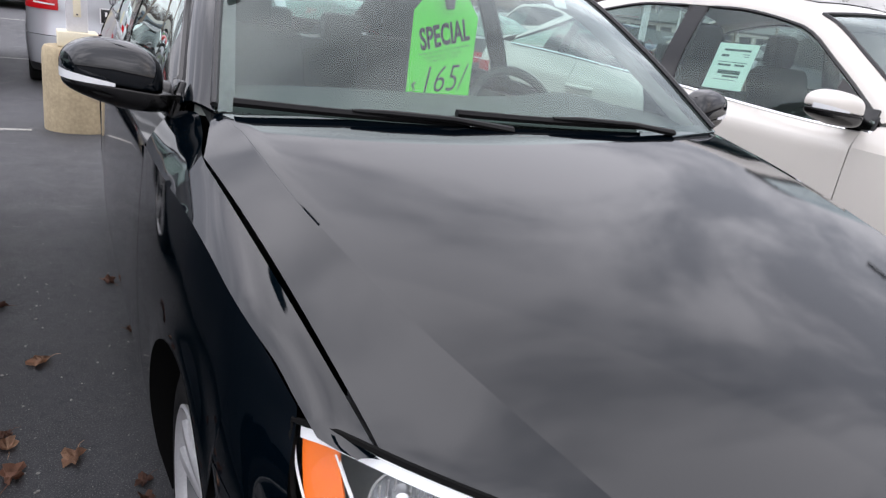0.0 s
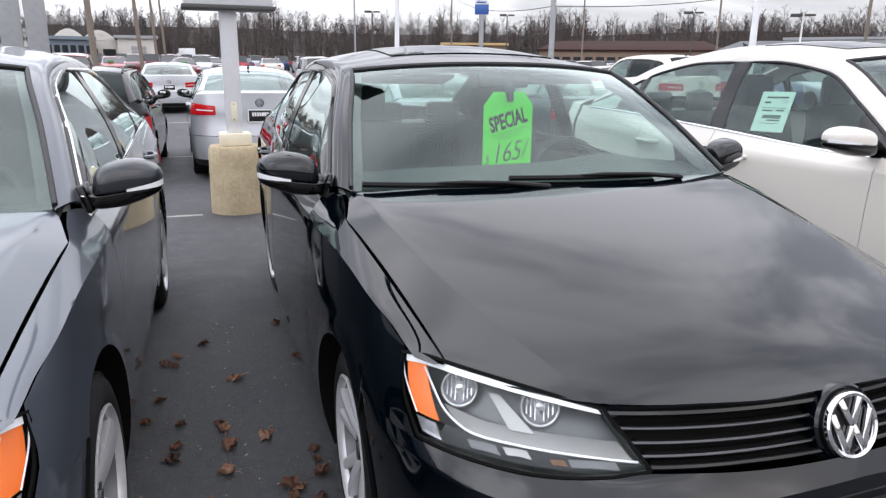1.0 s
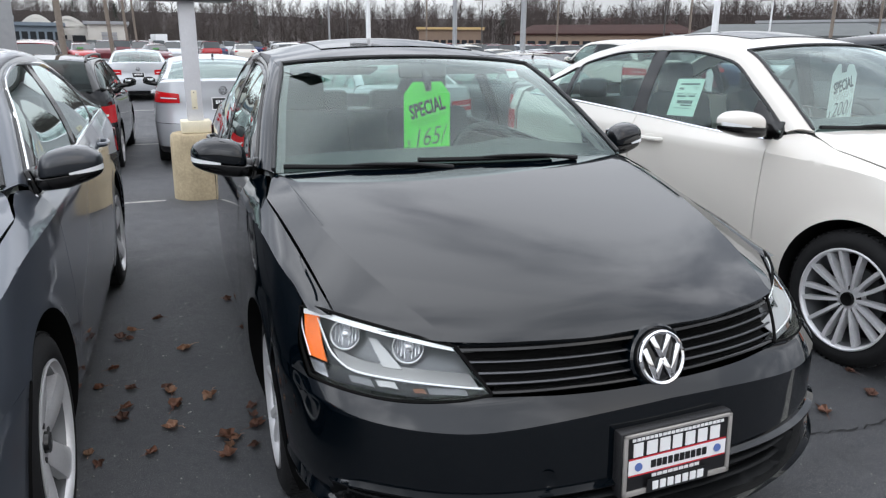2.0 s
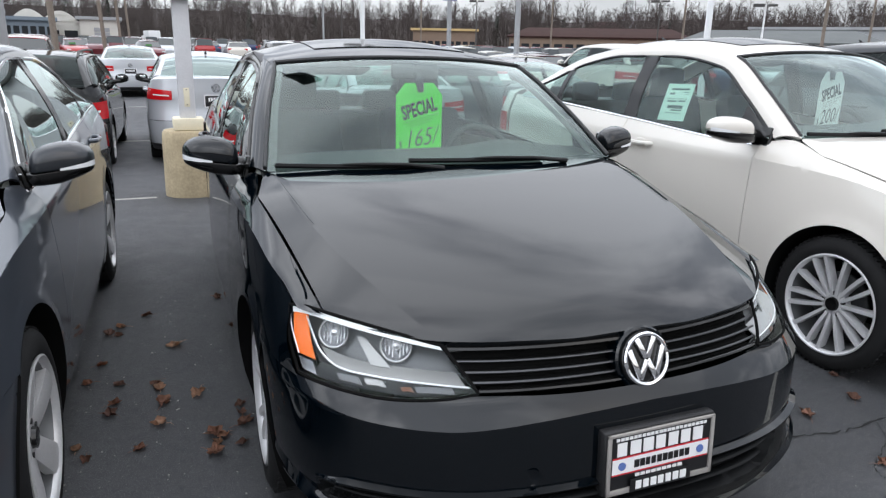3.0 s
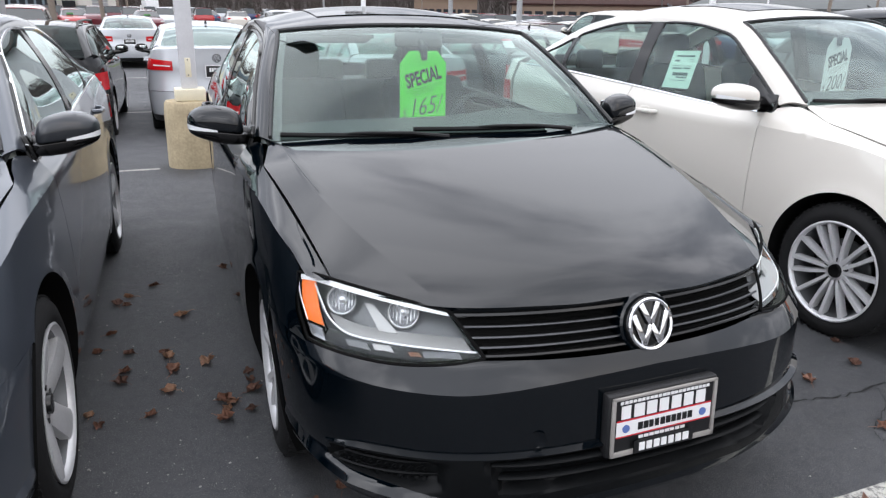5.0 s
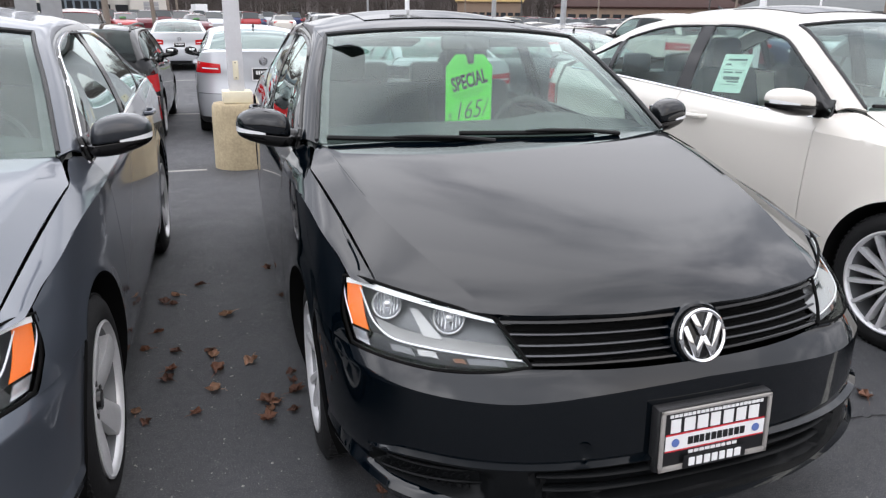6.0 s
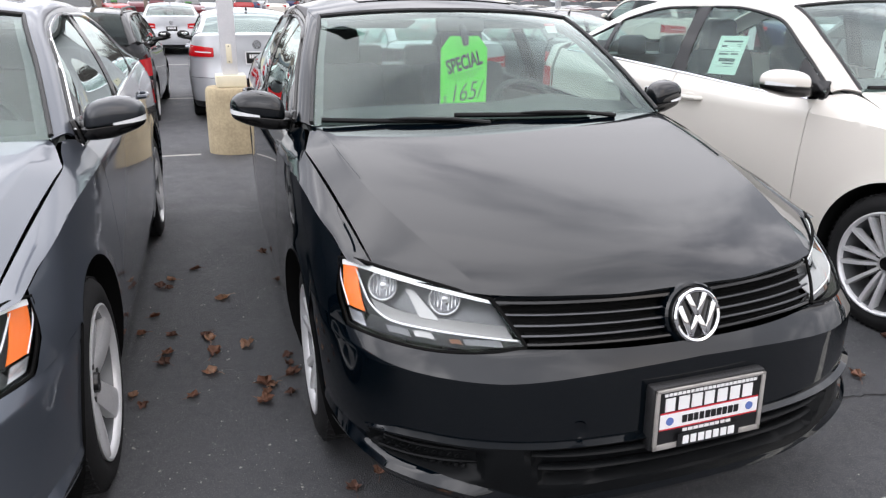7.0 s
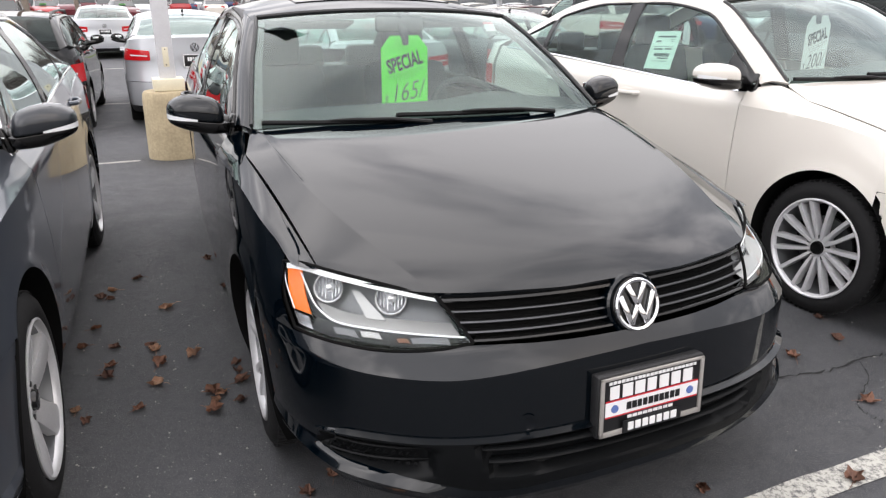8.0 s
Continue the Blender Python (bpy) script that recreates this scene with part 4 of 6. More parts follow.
        for y0, y1 in ((st["windows"][0][1], st["windows"][1][0]), (st["windows"][1][1], st["windows"][1][1] + .05)):
            part("door_pillar", sheet(lambda u, v: flank(y0 + (y1 - y0) * u, v, s, -.003), 2, N(8), core, .02), GLOSS_TRIM, root)
        if st["bright_belt"]:
            bm = bmesh.new()
            tube(bm, [flank(y, 0, s, -.008) for y in np.linspace(y_a, y_e, N(30))] , .008, 6)
            if st["bright_belt"] == 2:
                tube(bm, [flank(y, 1, s, -.006) for y in np.linspace(y_a, y_e, N(30))], .008, 6)
            part("bright_strip", bm, CHROME, root)

    # tail
    deck_z = st["deck"]
    plate_z, badge_z = st.get("plate_z", .76), st.get("badge_z", .935)

    def tail_panel(nm, z0, z1, mat, reach):
        def at(u, v):
            a = 2 * u - 1
            z = z0 + (z1(abs(a)) - z0) * v
            c = 1 - max(0, min((rear(z) - reach) / Dr, 1.0))
            th = abs(a) * math.acos(c)
            x = width(4.0, z) * math.sin(th) ** (2 / nr) if th > 1e-6 else 0.0
            return Vector(((1 if a > 0 else -1) * x, back(x, z), z))
        return part(nm, sheet(at, N(60, 14), N(12, 4), core, .012), mat, root)
    tail_panel("rear_bumper", .305, lambda a: .615, coat, rear_end + .004)
    tail_panel("rear_valance", .21, lambda a: .300, TRIM, rear_end + .004)
    trunk = tail_panel("trunk_lid", .622, lambda a: belt(4.15) + (deck_z - belt(4.15)) * max(0, 1 - a * a), coat, rear_end + .004)

    def deck_at(u, v):
        a = 2 * u - 1
        z1 = belt(4.15) + (deck_z - belt(4.15)) * max(0, 1 - a * a)
        c = 1 - max(0, min((rear(z1) - rear_end) / Dr, 1.0))
        th = abs(a) * math.acos(c)
        x = width(4.0, z1) * math.sin(th) ** (2 / nr) if th > 1e-6 else 0.0
        e = Vector(((1 if a > 0 else -1) * x, back(x, z1), z1))
        q = low2(u)
        return q.lerp(e, v) + Vector((0, 0, .012 * math.sin(math.pi * v)))
    part("rear_deck", sheet(deck_at, N(30, 8), N(8, 3), core, 0), coat, root)
    for s in (-1, 1):
        part("rear_shoulder", sheet(lambda u, v: Vector((s * (outer(.86 + .14 * u).x * (1 - v) + side_x(outer(.86 + .14 * u).y, belt(4.0)) * v), outer(.86 + .14 * u).y, outer(.86 + .14 * u).z * (1 - v) + belt(4.0) * v)), 6, 3, core), coat, root)

        def tail_light(u, v):
            x0 = st.get("lamp_in", .46)
            x = x0 + u * (.875 - x0)
            z = st.get("lamp_z", .80) + v * (st.get("lamp_h", .150) - .03 * (1 - u))
            w = width(4.0, z)
            x = min(x, w * .998)
            return Vector((s * (x + .006), back(x, z) + .010, z))
        tl = part("tail_lamp", sheet(tail_light, N(16, 4), N(6, 3), core, .03), RED_LENS, root, "red tail lamp")
        if detail:
            bm = bmesh.new()
            put_grid(bm, [[tail_light(u, v) + Vector((s * .003, .004, 0)) for v in (.40, .52)] for u in np.linspace(.08, .72, 8)], core)
            part("reverse_lamp", bm, WHITE_LENS, tl)
    bm = bmesh.new()
    for b in ((-.155, .155, -.08, .08),):
        block(bm, b[0], b[1], 0, .012, b[2], b[3], .003, Matrix.Translation((0, back(0, plate_z) + .004, plate_z)))
    plate = part("rear_plate", bm, PLATE_BLACK, trunk, "dark dealer plate in a pale rim")
    if detail:
        bm = bmesh.new()
        for b in ((-.16, .16, .072, .085), (-.16, .16, -.085, -.072), (-.16, -.147, -.085, .085), (.147, .16, -.085, .085)):
            block(bm, b[0], b[1], .010, .018, b[2], b[3], 0, Matrix.Translation((0, back(0, plate_z) + .004, plate_z)))
        for x0, x1 in letter_bars(7, -.11, .11, 6):
            block(bm, x0, x1, .010, .015, -.005, .045, 0, Matrix.Translation((0, back(0, plate_z) + .004, plate_z)))
        part("plate_rim", bm, PLATE_WHITE, trunk)
        bm = bmesh.new()
        turn = Matrix.Translation((0, back(0, badge_z) + .004, badge_z)) @ Matrix.Rotation(radians(90), 4, "Z")
        lathe(bm, [(.046, .0), (.048, .008), (.056, .008), (.058, .0)], 32, turn)
        for q in ([(-.022, .043), (-.003, .004)], [(.022, .043), (.003, .004)], [(-.042, .022), (-.02, -.04)], [(.042, .022), (.02, -.04)], [(-.02, -.04), (-.002, -.004)], [(.02, -.04), (.002, -.004)]):
            (xa, za), (xb, zc_) = q
            d = Vector((xb - xa, 0, zc_ - za))
            block(bm, -d.length / 2, d.length / 2, -.003, .003, -.005, .005, 0, Matrix.Translation((0, back(0, badge_z) + .008, badge_z)) @ Matrix.Translation(((xa + xb) / 2, 0, (za + zc_) / 2)) @ Matrix.Rotation(-math.atan2(d.z, d.x), 4, "Y"))
        part("rear_badge", bm, CHROME, trunk)
        bm = bmesh.new()
        y = y_r - .14
        tube(bm, [(0, y, crown(y) - .005), (0, y + .03, crown(y) + .03), (0, y + .06, crown(y) + .05)], [.022, .013, .004], 8)
        part("roof_fin", bm, GLOSS_TRIM, root)

    # underside and cabin shell
    bm = bmesh.new()
    block(bm, -.60, .60, .30, 1.25, .20, .70)
    block(bm, -.78, .78, 1.35, 3.22, .19, .34)
    block(bm, -.60, .60, 3.10, tail - .25, .24, .72)
    part("underbody", bm, UNDER, root)
    bm = bmesh.new()
    for s in (-1, 1):
        block(bm, s * .80 - .02, s * .80 + .02, 1.40, 3.30, .34, .955)
    block(bm, -.60, .60, 3.70, 3.98, .70, 1.06 if not st["wagon"] else .80)
    block(bm, -.74, .74, 1.36, 1.42, .34, .95)
    part("cabin_lining", bm, LINER_DARK, root)

    # cowl and wipers
    bm = bmesh.new()
    put_grid(bm, [[Vector(((2 * u - 1) * .775, y_back(abs(2 * u - 1) * .775) - .02, hood_z((2 * u - 1) * .775, y_back(abs(2 * u - 1) * .775)) - .022)) * (1 - v) + (low(u) + Vector((0, .03, .0))) * v for v in (0, .5, 1)] for u in np.linspace(0, 1, N(30))], core)
    part("cowl", bm, WIPER, root)
    if detail == 2:
        for x0, x1, v0, v1, px in ((-.215, .38, .055, .028, .10), (-.72, -.19, .026, .016, -.30)):
            bm = bmesh.new()
            u = lambda x: .5 + x / 1.51
            pts = [ws_at(min(max(u(x), .01), .99), v0 + (v1 - v0) * (x - x0) / (x1 - x0)) + Vector((0, -.008, .010)) for x in np.linspace(x0, x1, 14)]
            tube(bm, pts, .011, 6, .9)
            wiper = part("wiper_blade", bm, WIPER, root, "black wiper blade")
            bm = bmesh.new()
            mid = pts[8]
            pivot = ws_at(u(x1 + .10), .0) + Vector((0, -.03, .012))
            tube(bm, [pts[6] + Vector((0, -.004, .008)), mid + Vector((0, -.008, .010)), pivot.lerp(mid, .5) + Vector((0, -.010, .012)), pivot], [.007, .012, .012, .016], 8, .6)
            part("wiper_arm", bm, WIPER, wiper)
    if detail:
        far_out = st.get("mirror_out", 0.0)
        big = 1 + far_out * 1.2
        for s in (-1, 1):
            def pod(cx, wide, z0, up, down, fore, aft):
                """A boxy rounded shell with a nearly flat seam at z0."""
                b2 = bmesh.new()
                for v in bmesh.ops.create_uvsphere(b2, u_segments=32, v_segments=20, radius=1.0)["verts"]:
                    x, y, z = v.co
                    fx, fy, fz = (math.copysign(abs(q) ** e, q) for q, e in ((x, .50), (y, .72), (z, .60)))
                    out = max(0, fx)
                    lean = 1 - .34 * out ** 1.6 - .10 * max(0, -fx) ** 2
                    v.co = Vector((s * (cx + fx * wide), 1.555 + (fy * fore if y < 0 else fy * aft) + .028 * fx, z0 - .010 * (1 - fx) + (fz * up * lean if z > 0 else fz * down * (1 - .5 * out))))
                return b2
            mirror = part("door_mirror", pod(.925 + far_out, .100 * big, 1.068, .083 if not far_out else .066, .012, .082, .034), caps or coat, root, "door mirror with a clear indicator strip")
            bm = pod(.915 + far_out, .107 * big, 1.052, .010, .046, .076, .030)
            tube(bm, [(s * .765, 1.575, 1.012), (s * .83, 1.57, 1.022), (s * (.90 + far_out), 1.56, 1.032)], [.044, .044, .036], 12, .85)
            block(bm, -.012, .020, -.09, .05, -.028, .06, .008, Matrix.Translation((s * .802, 1.57, 1.01)) @ Matrix.Rotation(radians(-s * 18), 4, "Y"))
            part("mirror_arm", bm, GLOSS_TRIM, mirror)
            bm = bmesh.new()
            xs = np.linspace(.0, .992, 22)
            front_y = [1.555 + .028 * x - .0835 * (1 - x ** 3.3) ** (1 / 2.8) for x in xs]
            put_grid(bm, [[(s * (.925 + far_out + .1015 * big * x), y - .0015, 1.068 - .010 * (1 - x) - .006 + h) for h in (-.003 - .003 * x, .004 + .008 * x)] for x, y in zip(xs, front_y)], core, .003)
            part("indicator_strip", bm, WHITE_LENS, mirror)
            bm = bmesh.new()
            block(bm, s * (.925 + far_out) - .068, s * (.925 + far_out) + .064, 1.588, 1.594, 1.066, 1.108, .003)
            part("mirror_glass", bm, CHROME, mirror)

    # cabin
    if detail == 2:
        def dash_at(u, v):
            a = 2 * u - 1
            y = 1.27 + .5 * v
            zz = np.interp(v, [0, .2, .45, .7, .82, .92, 1], [1.01, 1.030, 1.052, 1.064, 1.03, .90, .66])
            hump = .03 * math.exp(-((a - .46) / .22) ** 2) * math.exp(-((v - .62) / .2) ** 2)
            return Vector((a * .76, y + (.05 - .05 * a * a) * (1 - v) * -1, zz + hump - .02 * abs(a) ** 4))
        part("dashboard", sheet(dash_at, 32, 18), DASH, root)
        bm = bmesh.new()
        aim = Matrix.Translation((.37, 1.86, .945)) @ Matrix.Rotation(radians(-25), 4, "X") @ Matrix.Rotation(radians(90), 4, "Z")
        ring = [(0, .185 * math.cos(t), .185 * math.sin(t)) for t in np.linspace(0, 2 * math.pi, 40)]
        b2 = tube(bm, [aim @ Vector(p) for p in ring], .016, 8, 1.0, (0, 1, 0), False)
        block(bm, -.02, .02, -.07, .07, -.05, .05, .02, aim)
        block(bm, -.012, .012, -.17, .17, -.018, .018, .004, aim)
        block(bm, -.012, .012, -.018, .018, -.17, 0, .004, aim)
        part("steering_wheel", bm, DASH, root)
        for x in (-.37, .37):
            bm = bmesh.new()
            block(bm, x - .25, x + .25, 2.05, 2.55, .48, .66, .06)
            block(bm, x - .25, x + .25, -.07, .08, 0, .62, .06, Matrix.Translation((0, 2.56, .55)) @ Matrix.Rotation(radians(-16), 4, "X"))
            seat = part("front_seat", bm, SEAT, root)
            bm = bmesh.new()
            block(bm, x - .125, x + .125, 2.70, 2.79, 1.14, 1.33, .04)
            tube(bm, [(x - .05, 2.74, 1.02), (x - .05, 2.74, 1.16)], .007, 6)
            tube(bm, [(x + .05, 2.74, 1.02), (x + .05, 2.74, 1.16)], .007, 6)
            part("headrest", bm, SEAT, seat)
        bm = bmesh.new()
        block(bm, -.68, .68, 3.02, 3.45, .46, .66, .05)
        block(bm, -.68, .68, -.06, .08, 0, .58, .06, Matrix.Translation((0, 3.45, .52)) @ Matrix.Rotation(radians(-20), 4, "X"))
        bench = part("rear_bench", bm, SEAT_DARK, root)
        for x in (-.40, 0, .40):
            bm = bmesh.new()
            block(bm, x - .12, x + .12, 3.60, 3.68, 1.04, 1.20, .035)
            part("headrest", bm, SEAT, bench)
        bm = bmesh.new()
        block(bm, -.115, .115, -.02, .015, -.035, .035, .014, Matrix.Translation((.02, 1.855, 1.378)) @ Matrix.Rotation(radians(-8), 4, "X"))
        tube(bm, [(.02, 1.855, 1.39), (.02, 1.84, 1.42)], .012, 8)
        tube(bm, [(.022, 1.83, 1.37), (.024, 1.800, 1.345), (.026, 1.788, 1.290)], [.014, .020, .013], 10)
        part("rear_view_mirror", bm, TRIM, root)
        for s in (-1, 1):
            bm = bmesh.new()
            block(bm, -.2, .2, -.07, .07, -.008, .008, .006, Matrix.Translation((s * .37, 1.99, 1.375)) @ Matrix.Rotation(radians(-12), 4, "X"))
            part("sun_visor", bm, LINER_DARK, root)

    for yw in (ya, yb):
        for s in (-1, 1):
            wheel(root, (s * (half * taper(yw) - st.get("inset", .012)), yw, st["radius"]), s, rims, st["radius"], st.get("rim", .222), detail=detail,
                  steer=st.get("steer", 0.0) if yw == ya else 0.0)
    return root


def letter_bars(count, x0, x1, seed):
    """Plain bars in the rhythm of a word."""
    rng = random.Random(seed)
    step = (x1 - x0) / count
    return [(x0 + step * i + step * .08, x0 + step * i + step * rng.uniform(.78, .90)) for i in range(count)]


PLATE_BLACK = material("plate_black", (0.008, 0.008, 0.009), 0.35)
PLATE_WHITE = material("plate_white", (0.78, 0.78, 0.78), 0.4)
PLATE_RED = material("plate_red", (0.55, 0.02, 0.03), 0.4)
PLATE_BLUE = material("plate_blue", (0.10, 0.16, 0.40), 0.4)
PLATE_RIM = vary(material("plate_rim_grey", (0.36, 0.34, 0.32), 0.4, 0.3), 40, 0.15)

# ---------------------------------------------------------------- ground
ASPHALT = material("asphalt", (0.045, 0.046, 0.050), 0.62)


def build_asphalt(m):
    nt = m.node_tree
    b = nt.nodes["Principled BSDF"]
    tc = nt.nodes.new("ShaderNodeTexCoord")
    link = nt.links.new

    def tex(scale, detail, rough=0.55):
        t = nt.nodes.new("ShaderNodeTexNoise")
        t.inputs["Scale"].default_value, t.inputs["Detail"].default_value, t.inputs["Roughness"].default_value = scale, detail, rough
        link(tc.outputs["Object"], t.inputs["Vector"])
        return t
    big, mid, clump, grit = tex(0.35, 6), tex(4.0, 6, 0.65), tex(26, 6, 0.75), tex(260, 3)
    ramp = nt.nodes.new("ShaderNodeValToRGB")
    e = ramp.color_ramp.elements
    e[0].position, e[0].color = 0.36, (0.014, 0.015, 0.018, 1)
    e[1].position, e[1].color = 0.66, (0.086, 0.088, 0.096, 1)
    mix = nt.nodes.new("ShaderNodeMix")
    mix.data_type = "FLOAT"
    mix.inputs["Factor"].default_value = 0.45
    link(big.outputs["Fac"], mix.inputs["A"])
    link(mid.outputs["Fac"], mix.inputs["B"])
    mix2 = nt.nodes.new("ShaderNodeMix")
    mix2.data_type = "FLOAT"
    mix2.inputs["Factor"].default_value = 0.36
    link(mix.outputs["Result"], mix2.inputs["A"])
    link(clump.outputs["Fac"], mix2.inputs["B"])
    link(mix2.outputs["Result"], ramp.inputs["Fac"])
    spots = nt.nodes.new("ShaderNodeMapRange")
    spots.inputs["From Min"].default_value, spots.inputs["From Max"].default_value = 0.56, 0.68
    link(grit.outputs["Fac"], spots.inputs["Value"])
    stone = nt.nodes.new("ShaderNodeMix")
    stone.data_type = "RGBA"
    stone.inputs["B"].default_value = (0.24, 0.24, 0.24, 1)
    link(spots.outputs["Result"], stone.inputs["Factor"])
    link(ramp.outputs["Color"], stone.inputs["A"])
    link(stone.outputs["Result"], b.inputs["Base Color"])
    rr = nt.nodes.new("ShaderNodeMapRange")
    rr.inputs["From Min"].default_value, rr.inputs["From Max"].default_value = 0.35, 0.7
    rr.inputs["To Min"].default_value, rr.inputs["To Max"].default_value = 0.55, 0.80
    link(mid.outputs["Fac"], rr.inputs["Value"])
    link(rr.outputs["Result"], b.inputs["Roughness"])
    add = nt.nodes.new("ShaderNodeMath")
    add.operation = "ADD"
    link(grit.outputs["Fac"], add.inputs[0])
    soft = nt.nodes.new("ShaderNodeMath")
    soft.operation = "MULTIPLY"
    soft.inputs[1].default_value = 0.9
    link(clump.outputs["Fac"], soft.inputs[0])
    link(soft.outputs[0], add.inputs[1])
    bp = nt.nodes.new("ShaderNodeBump")
    bp.inputs["Strength"].default_value, bp.inputs["Distance"].default_value = 0.8, 0.007
    link(add.outputs[0], bp.inputs["Height"])
    link(bp.outputs["Normal"], b.inputs["Normal"])


build_asphalt(ASPHALT)
bm = bmesh.new()


def lot_z(y):
    """The lot dips a little behind the first row and climbs towards the far rows."""
    return float(np.interp(y, [4, 9, 14, 21, 26, 106], [0, -.085, -.12, 0, 0, .96]))


put_grid(bm, [[(x, y, lot_z(y)) for x in (-2500, -300, -60, -20, 20, 60, 300, 2500)] for y in (-2500, -300, -40, 0, 4, 9, 14, 21, 26, 66, 106, 400, 2500)], (0, 0, -50))
solo("ground", bm, ASPHALT, "dark worn asphalt of a wide parking lot", "ground", kind="structure")

# ---------------------------------------------------------------- the three near cars
PASSAT = dict(SEDAN, bright_belt=2, arch=0.40, radius=0.330, rim=.240)
WHITE_CAR = dict(SEDAN, rim=.232, bright_belt=1, sunroof=True, mirror_out=.11, handle_drop=.05)
black_car = car("sedan", "glossy black sedan with a chrome badge, parked nose out", pose(0, 0, 0), BLACK, dict(SEDAN, sunroof=True, arch=.356, inset=.024, steer=-2.6, narrow=[1.0, .983, .905, .845]), 2, "twin")
grey_car = car("sedan", "dark grey metallic sedan with bright window strips", pose(-2.405, -0.02, 0, 0, 0, -2.1), GREY, PASSAT, 2, "five", caps=GREY_CAP)
white_car = car("sedan", "warm white sedan with multi-spoke alloy wheels", pose(2.74, 0.04, 0, 0, 0, 3.0) @ Matrix.Diagonal((1, 1, 1.05, 1)), WHITE, WHITE_CAR, 2, "multi")

# ---------------------------------------------------------------- painted lines and cracks
LINE = material("worn_white_line_paint", (0.5, 0.5, 0.48), 0.7)


def build_line(m):
    nt = m.node_tree
    b = nt.nodes["Principled BSDF"]
    tc = nt.nodes.new("ShaderNodeTexCoord")
    t = nt.nodes.new("ShaderNodeTexNoise")
    t.inputs["Scale"].default_value, t.inputs["Detail"].default_value, t.inputs["Roughness"].default_value = 48, 8, 0.75
    nt.links.new(tc.outputs["Object"], t.inputs["Vector"])
    r = nt.nodes.new("ShaderNodeValToRGB")
    e = r.color_ramp.elements
    e[0].position, e[0].color = 0.40, (0.10, 0.10, 0.10, 1)
    e[1].position, e[1].color = 0.54, (0.44, 0.43, 0.39, 1)
    nt.links.new(t.outputs["Fac"], r.inputs["Fac"])
    nt.links.new(r.outputs["Color"], b.inputs["Base Color"])


build_line(LINE)
for x0, x1, y0, y1 in ((0.22, 9.0, -0.115, -0.005), (-1.62, -1.12, 6.38, 6.46), (-5.0, 9.0, 11.80, 11.90), (-8.0, 30.0, 18.5, 18.62)):
    bm = bmesh.new()
    nx = max(2, int((x1 - x0) / .15))
    rng = random.Random(int(y0 * 100) + 7)
    put_grid(bm, [[(x0 + (x1 - x0) * i / nx, y0 + (y1 - y0) * j + rng.uniform(-.006, .006), lot_z(y0 + (y1 - y0) * j) + .004) for j in (0, 1)] for i in range(nx + 1)], (0, 5, -5))
    solo("painted_line", bm, LINE, "worn white line painted on the asphalt", "road marking", kind="structure")

CRACK = material("crack_shadow", (0.012, 0.012, 0.012), 0.9)


def crack(pts, seed, w=.006):
    """A ragged crack: a thin flat strip that wanders along the given points, its inner shade put into the dark colour.
    """
    rng = random.Random(seed)
    c = spline([(x, y, 0) for x, y in pts])
    bm = bmesh.new()
    rows = []
    n_ = 60
    for i in range(n_ + 1):
        p = c(i / n_)
        o = rng.uniform(-.012, .012)
        k = w * rng.uniform(.35, 1.0) * (1 if 0 < i < n_ else .1)
        rows.append([(p.x + o, p.y + o - k, lot_z(p.y + o - k) + .003), (p.x + o, p.y + o + k, lot_z(p.y + o + k) + .003)])
    put_grid(bm, rows, (0, 5, -5))
    solo("pavement_crack", bm, CRACK, "thin ragged crack in the asphalt", "crack", kind="structure")


crack([(0.95, .53), (1.16, .50), (1.40, .46), (1.62, .47), (1.9, .45), (2.4, .40)], 3)
crack([(1.3, -.02), (1.25, .2), (1.5, .35), (1.6, .47)], 6, .003)

# ---------------------------------------------------------------- fallen leaves
LEAF = vary(material("dry_brown_leaf", (0.20, 0.085, 0.042), 0.75), 30, 0.5)


def leaf_tone(m):
    nt = m.node_tree
    b = nt.nodes["Principled BSDF"]
    oi = nt.nodes.new("ShaderNodeObjectInfo")
    r = nt.nodes.new("ShaderNodeValToRGB")
    e = r.color_ramp.elements
    e[0].position, e[0].color = 0.0, (0.12, 0.058, 0.040, 1)
    e[1].position, e[1].color = 1.0, (0.46, 0.28, 0.18, 1)
    mid = e.new(0.55)
    mid.color = (0.26, 0.125, 0.078, 1)
    nt.links.new(oi.outputs["Random"], r.inputs["Fac"])
    old = b.inputs["Base Color"].links[0].from_node
    nt.links.new(r.outputs["Color"], old.inputs[0])


leaf_tone(LEAF)


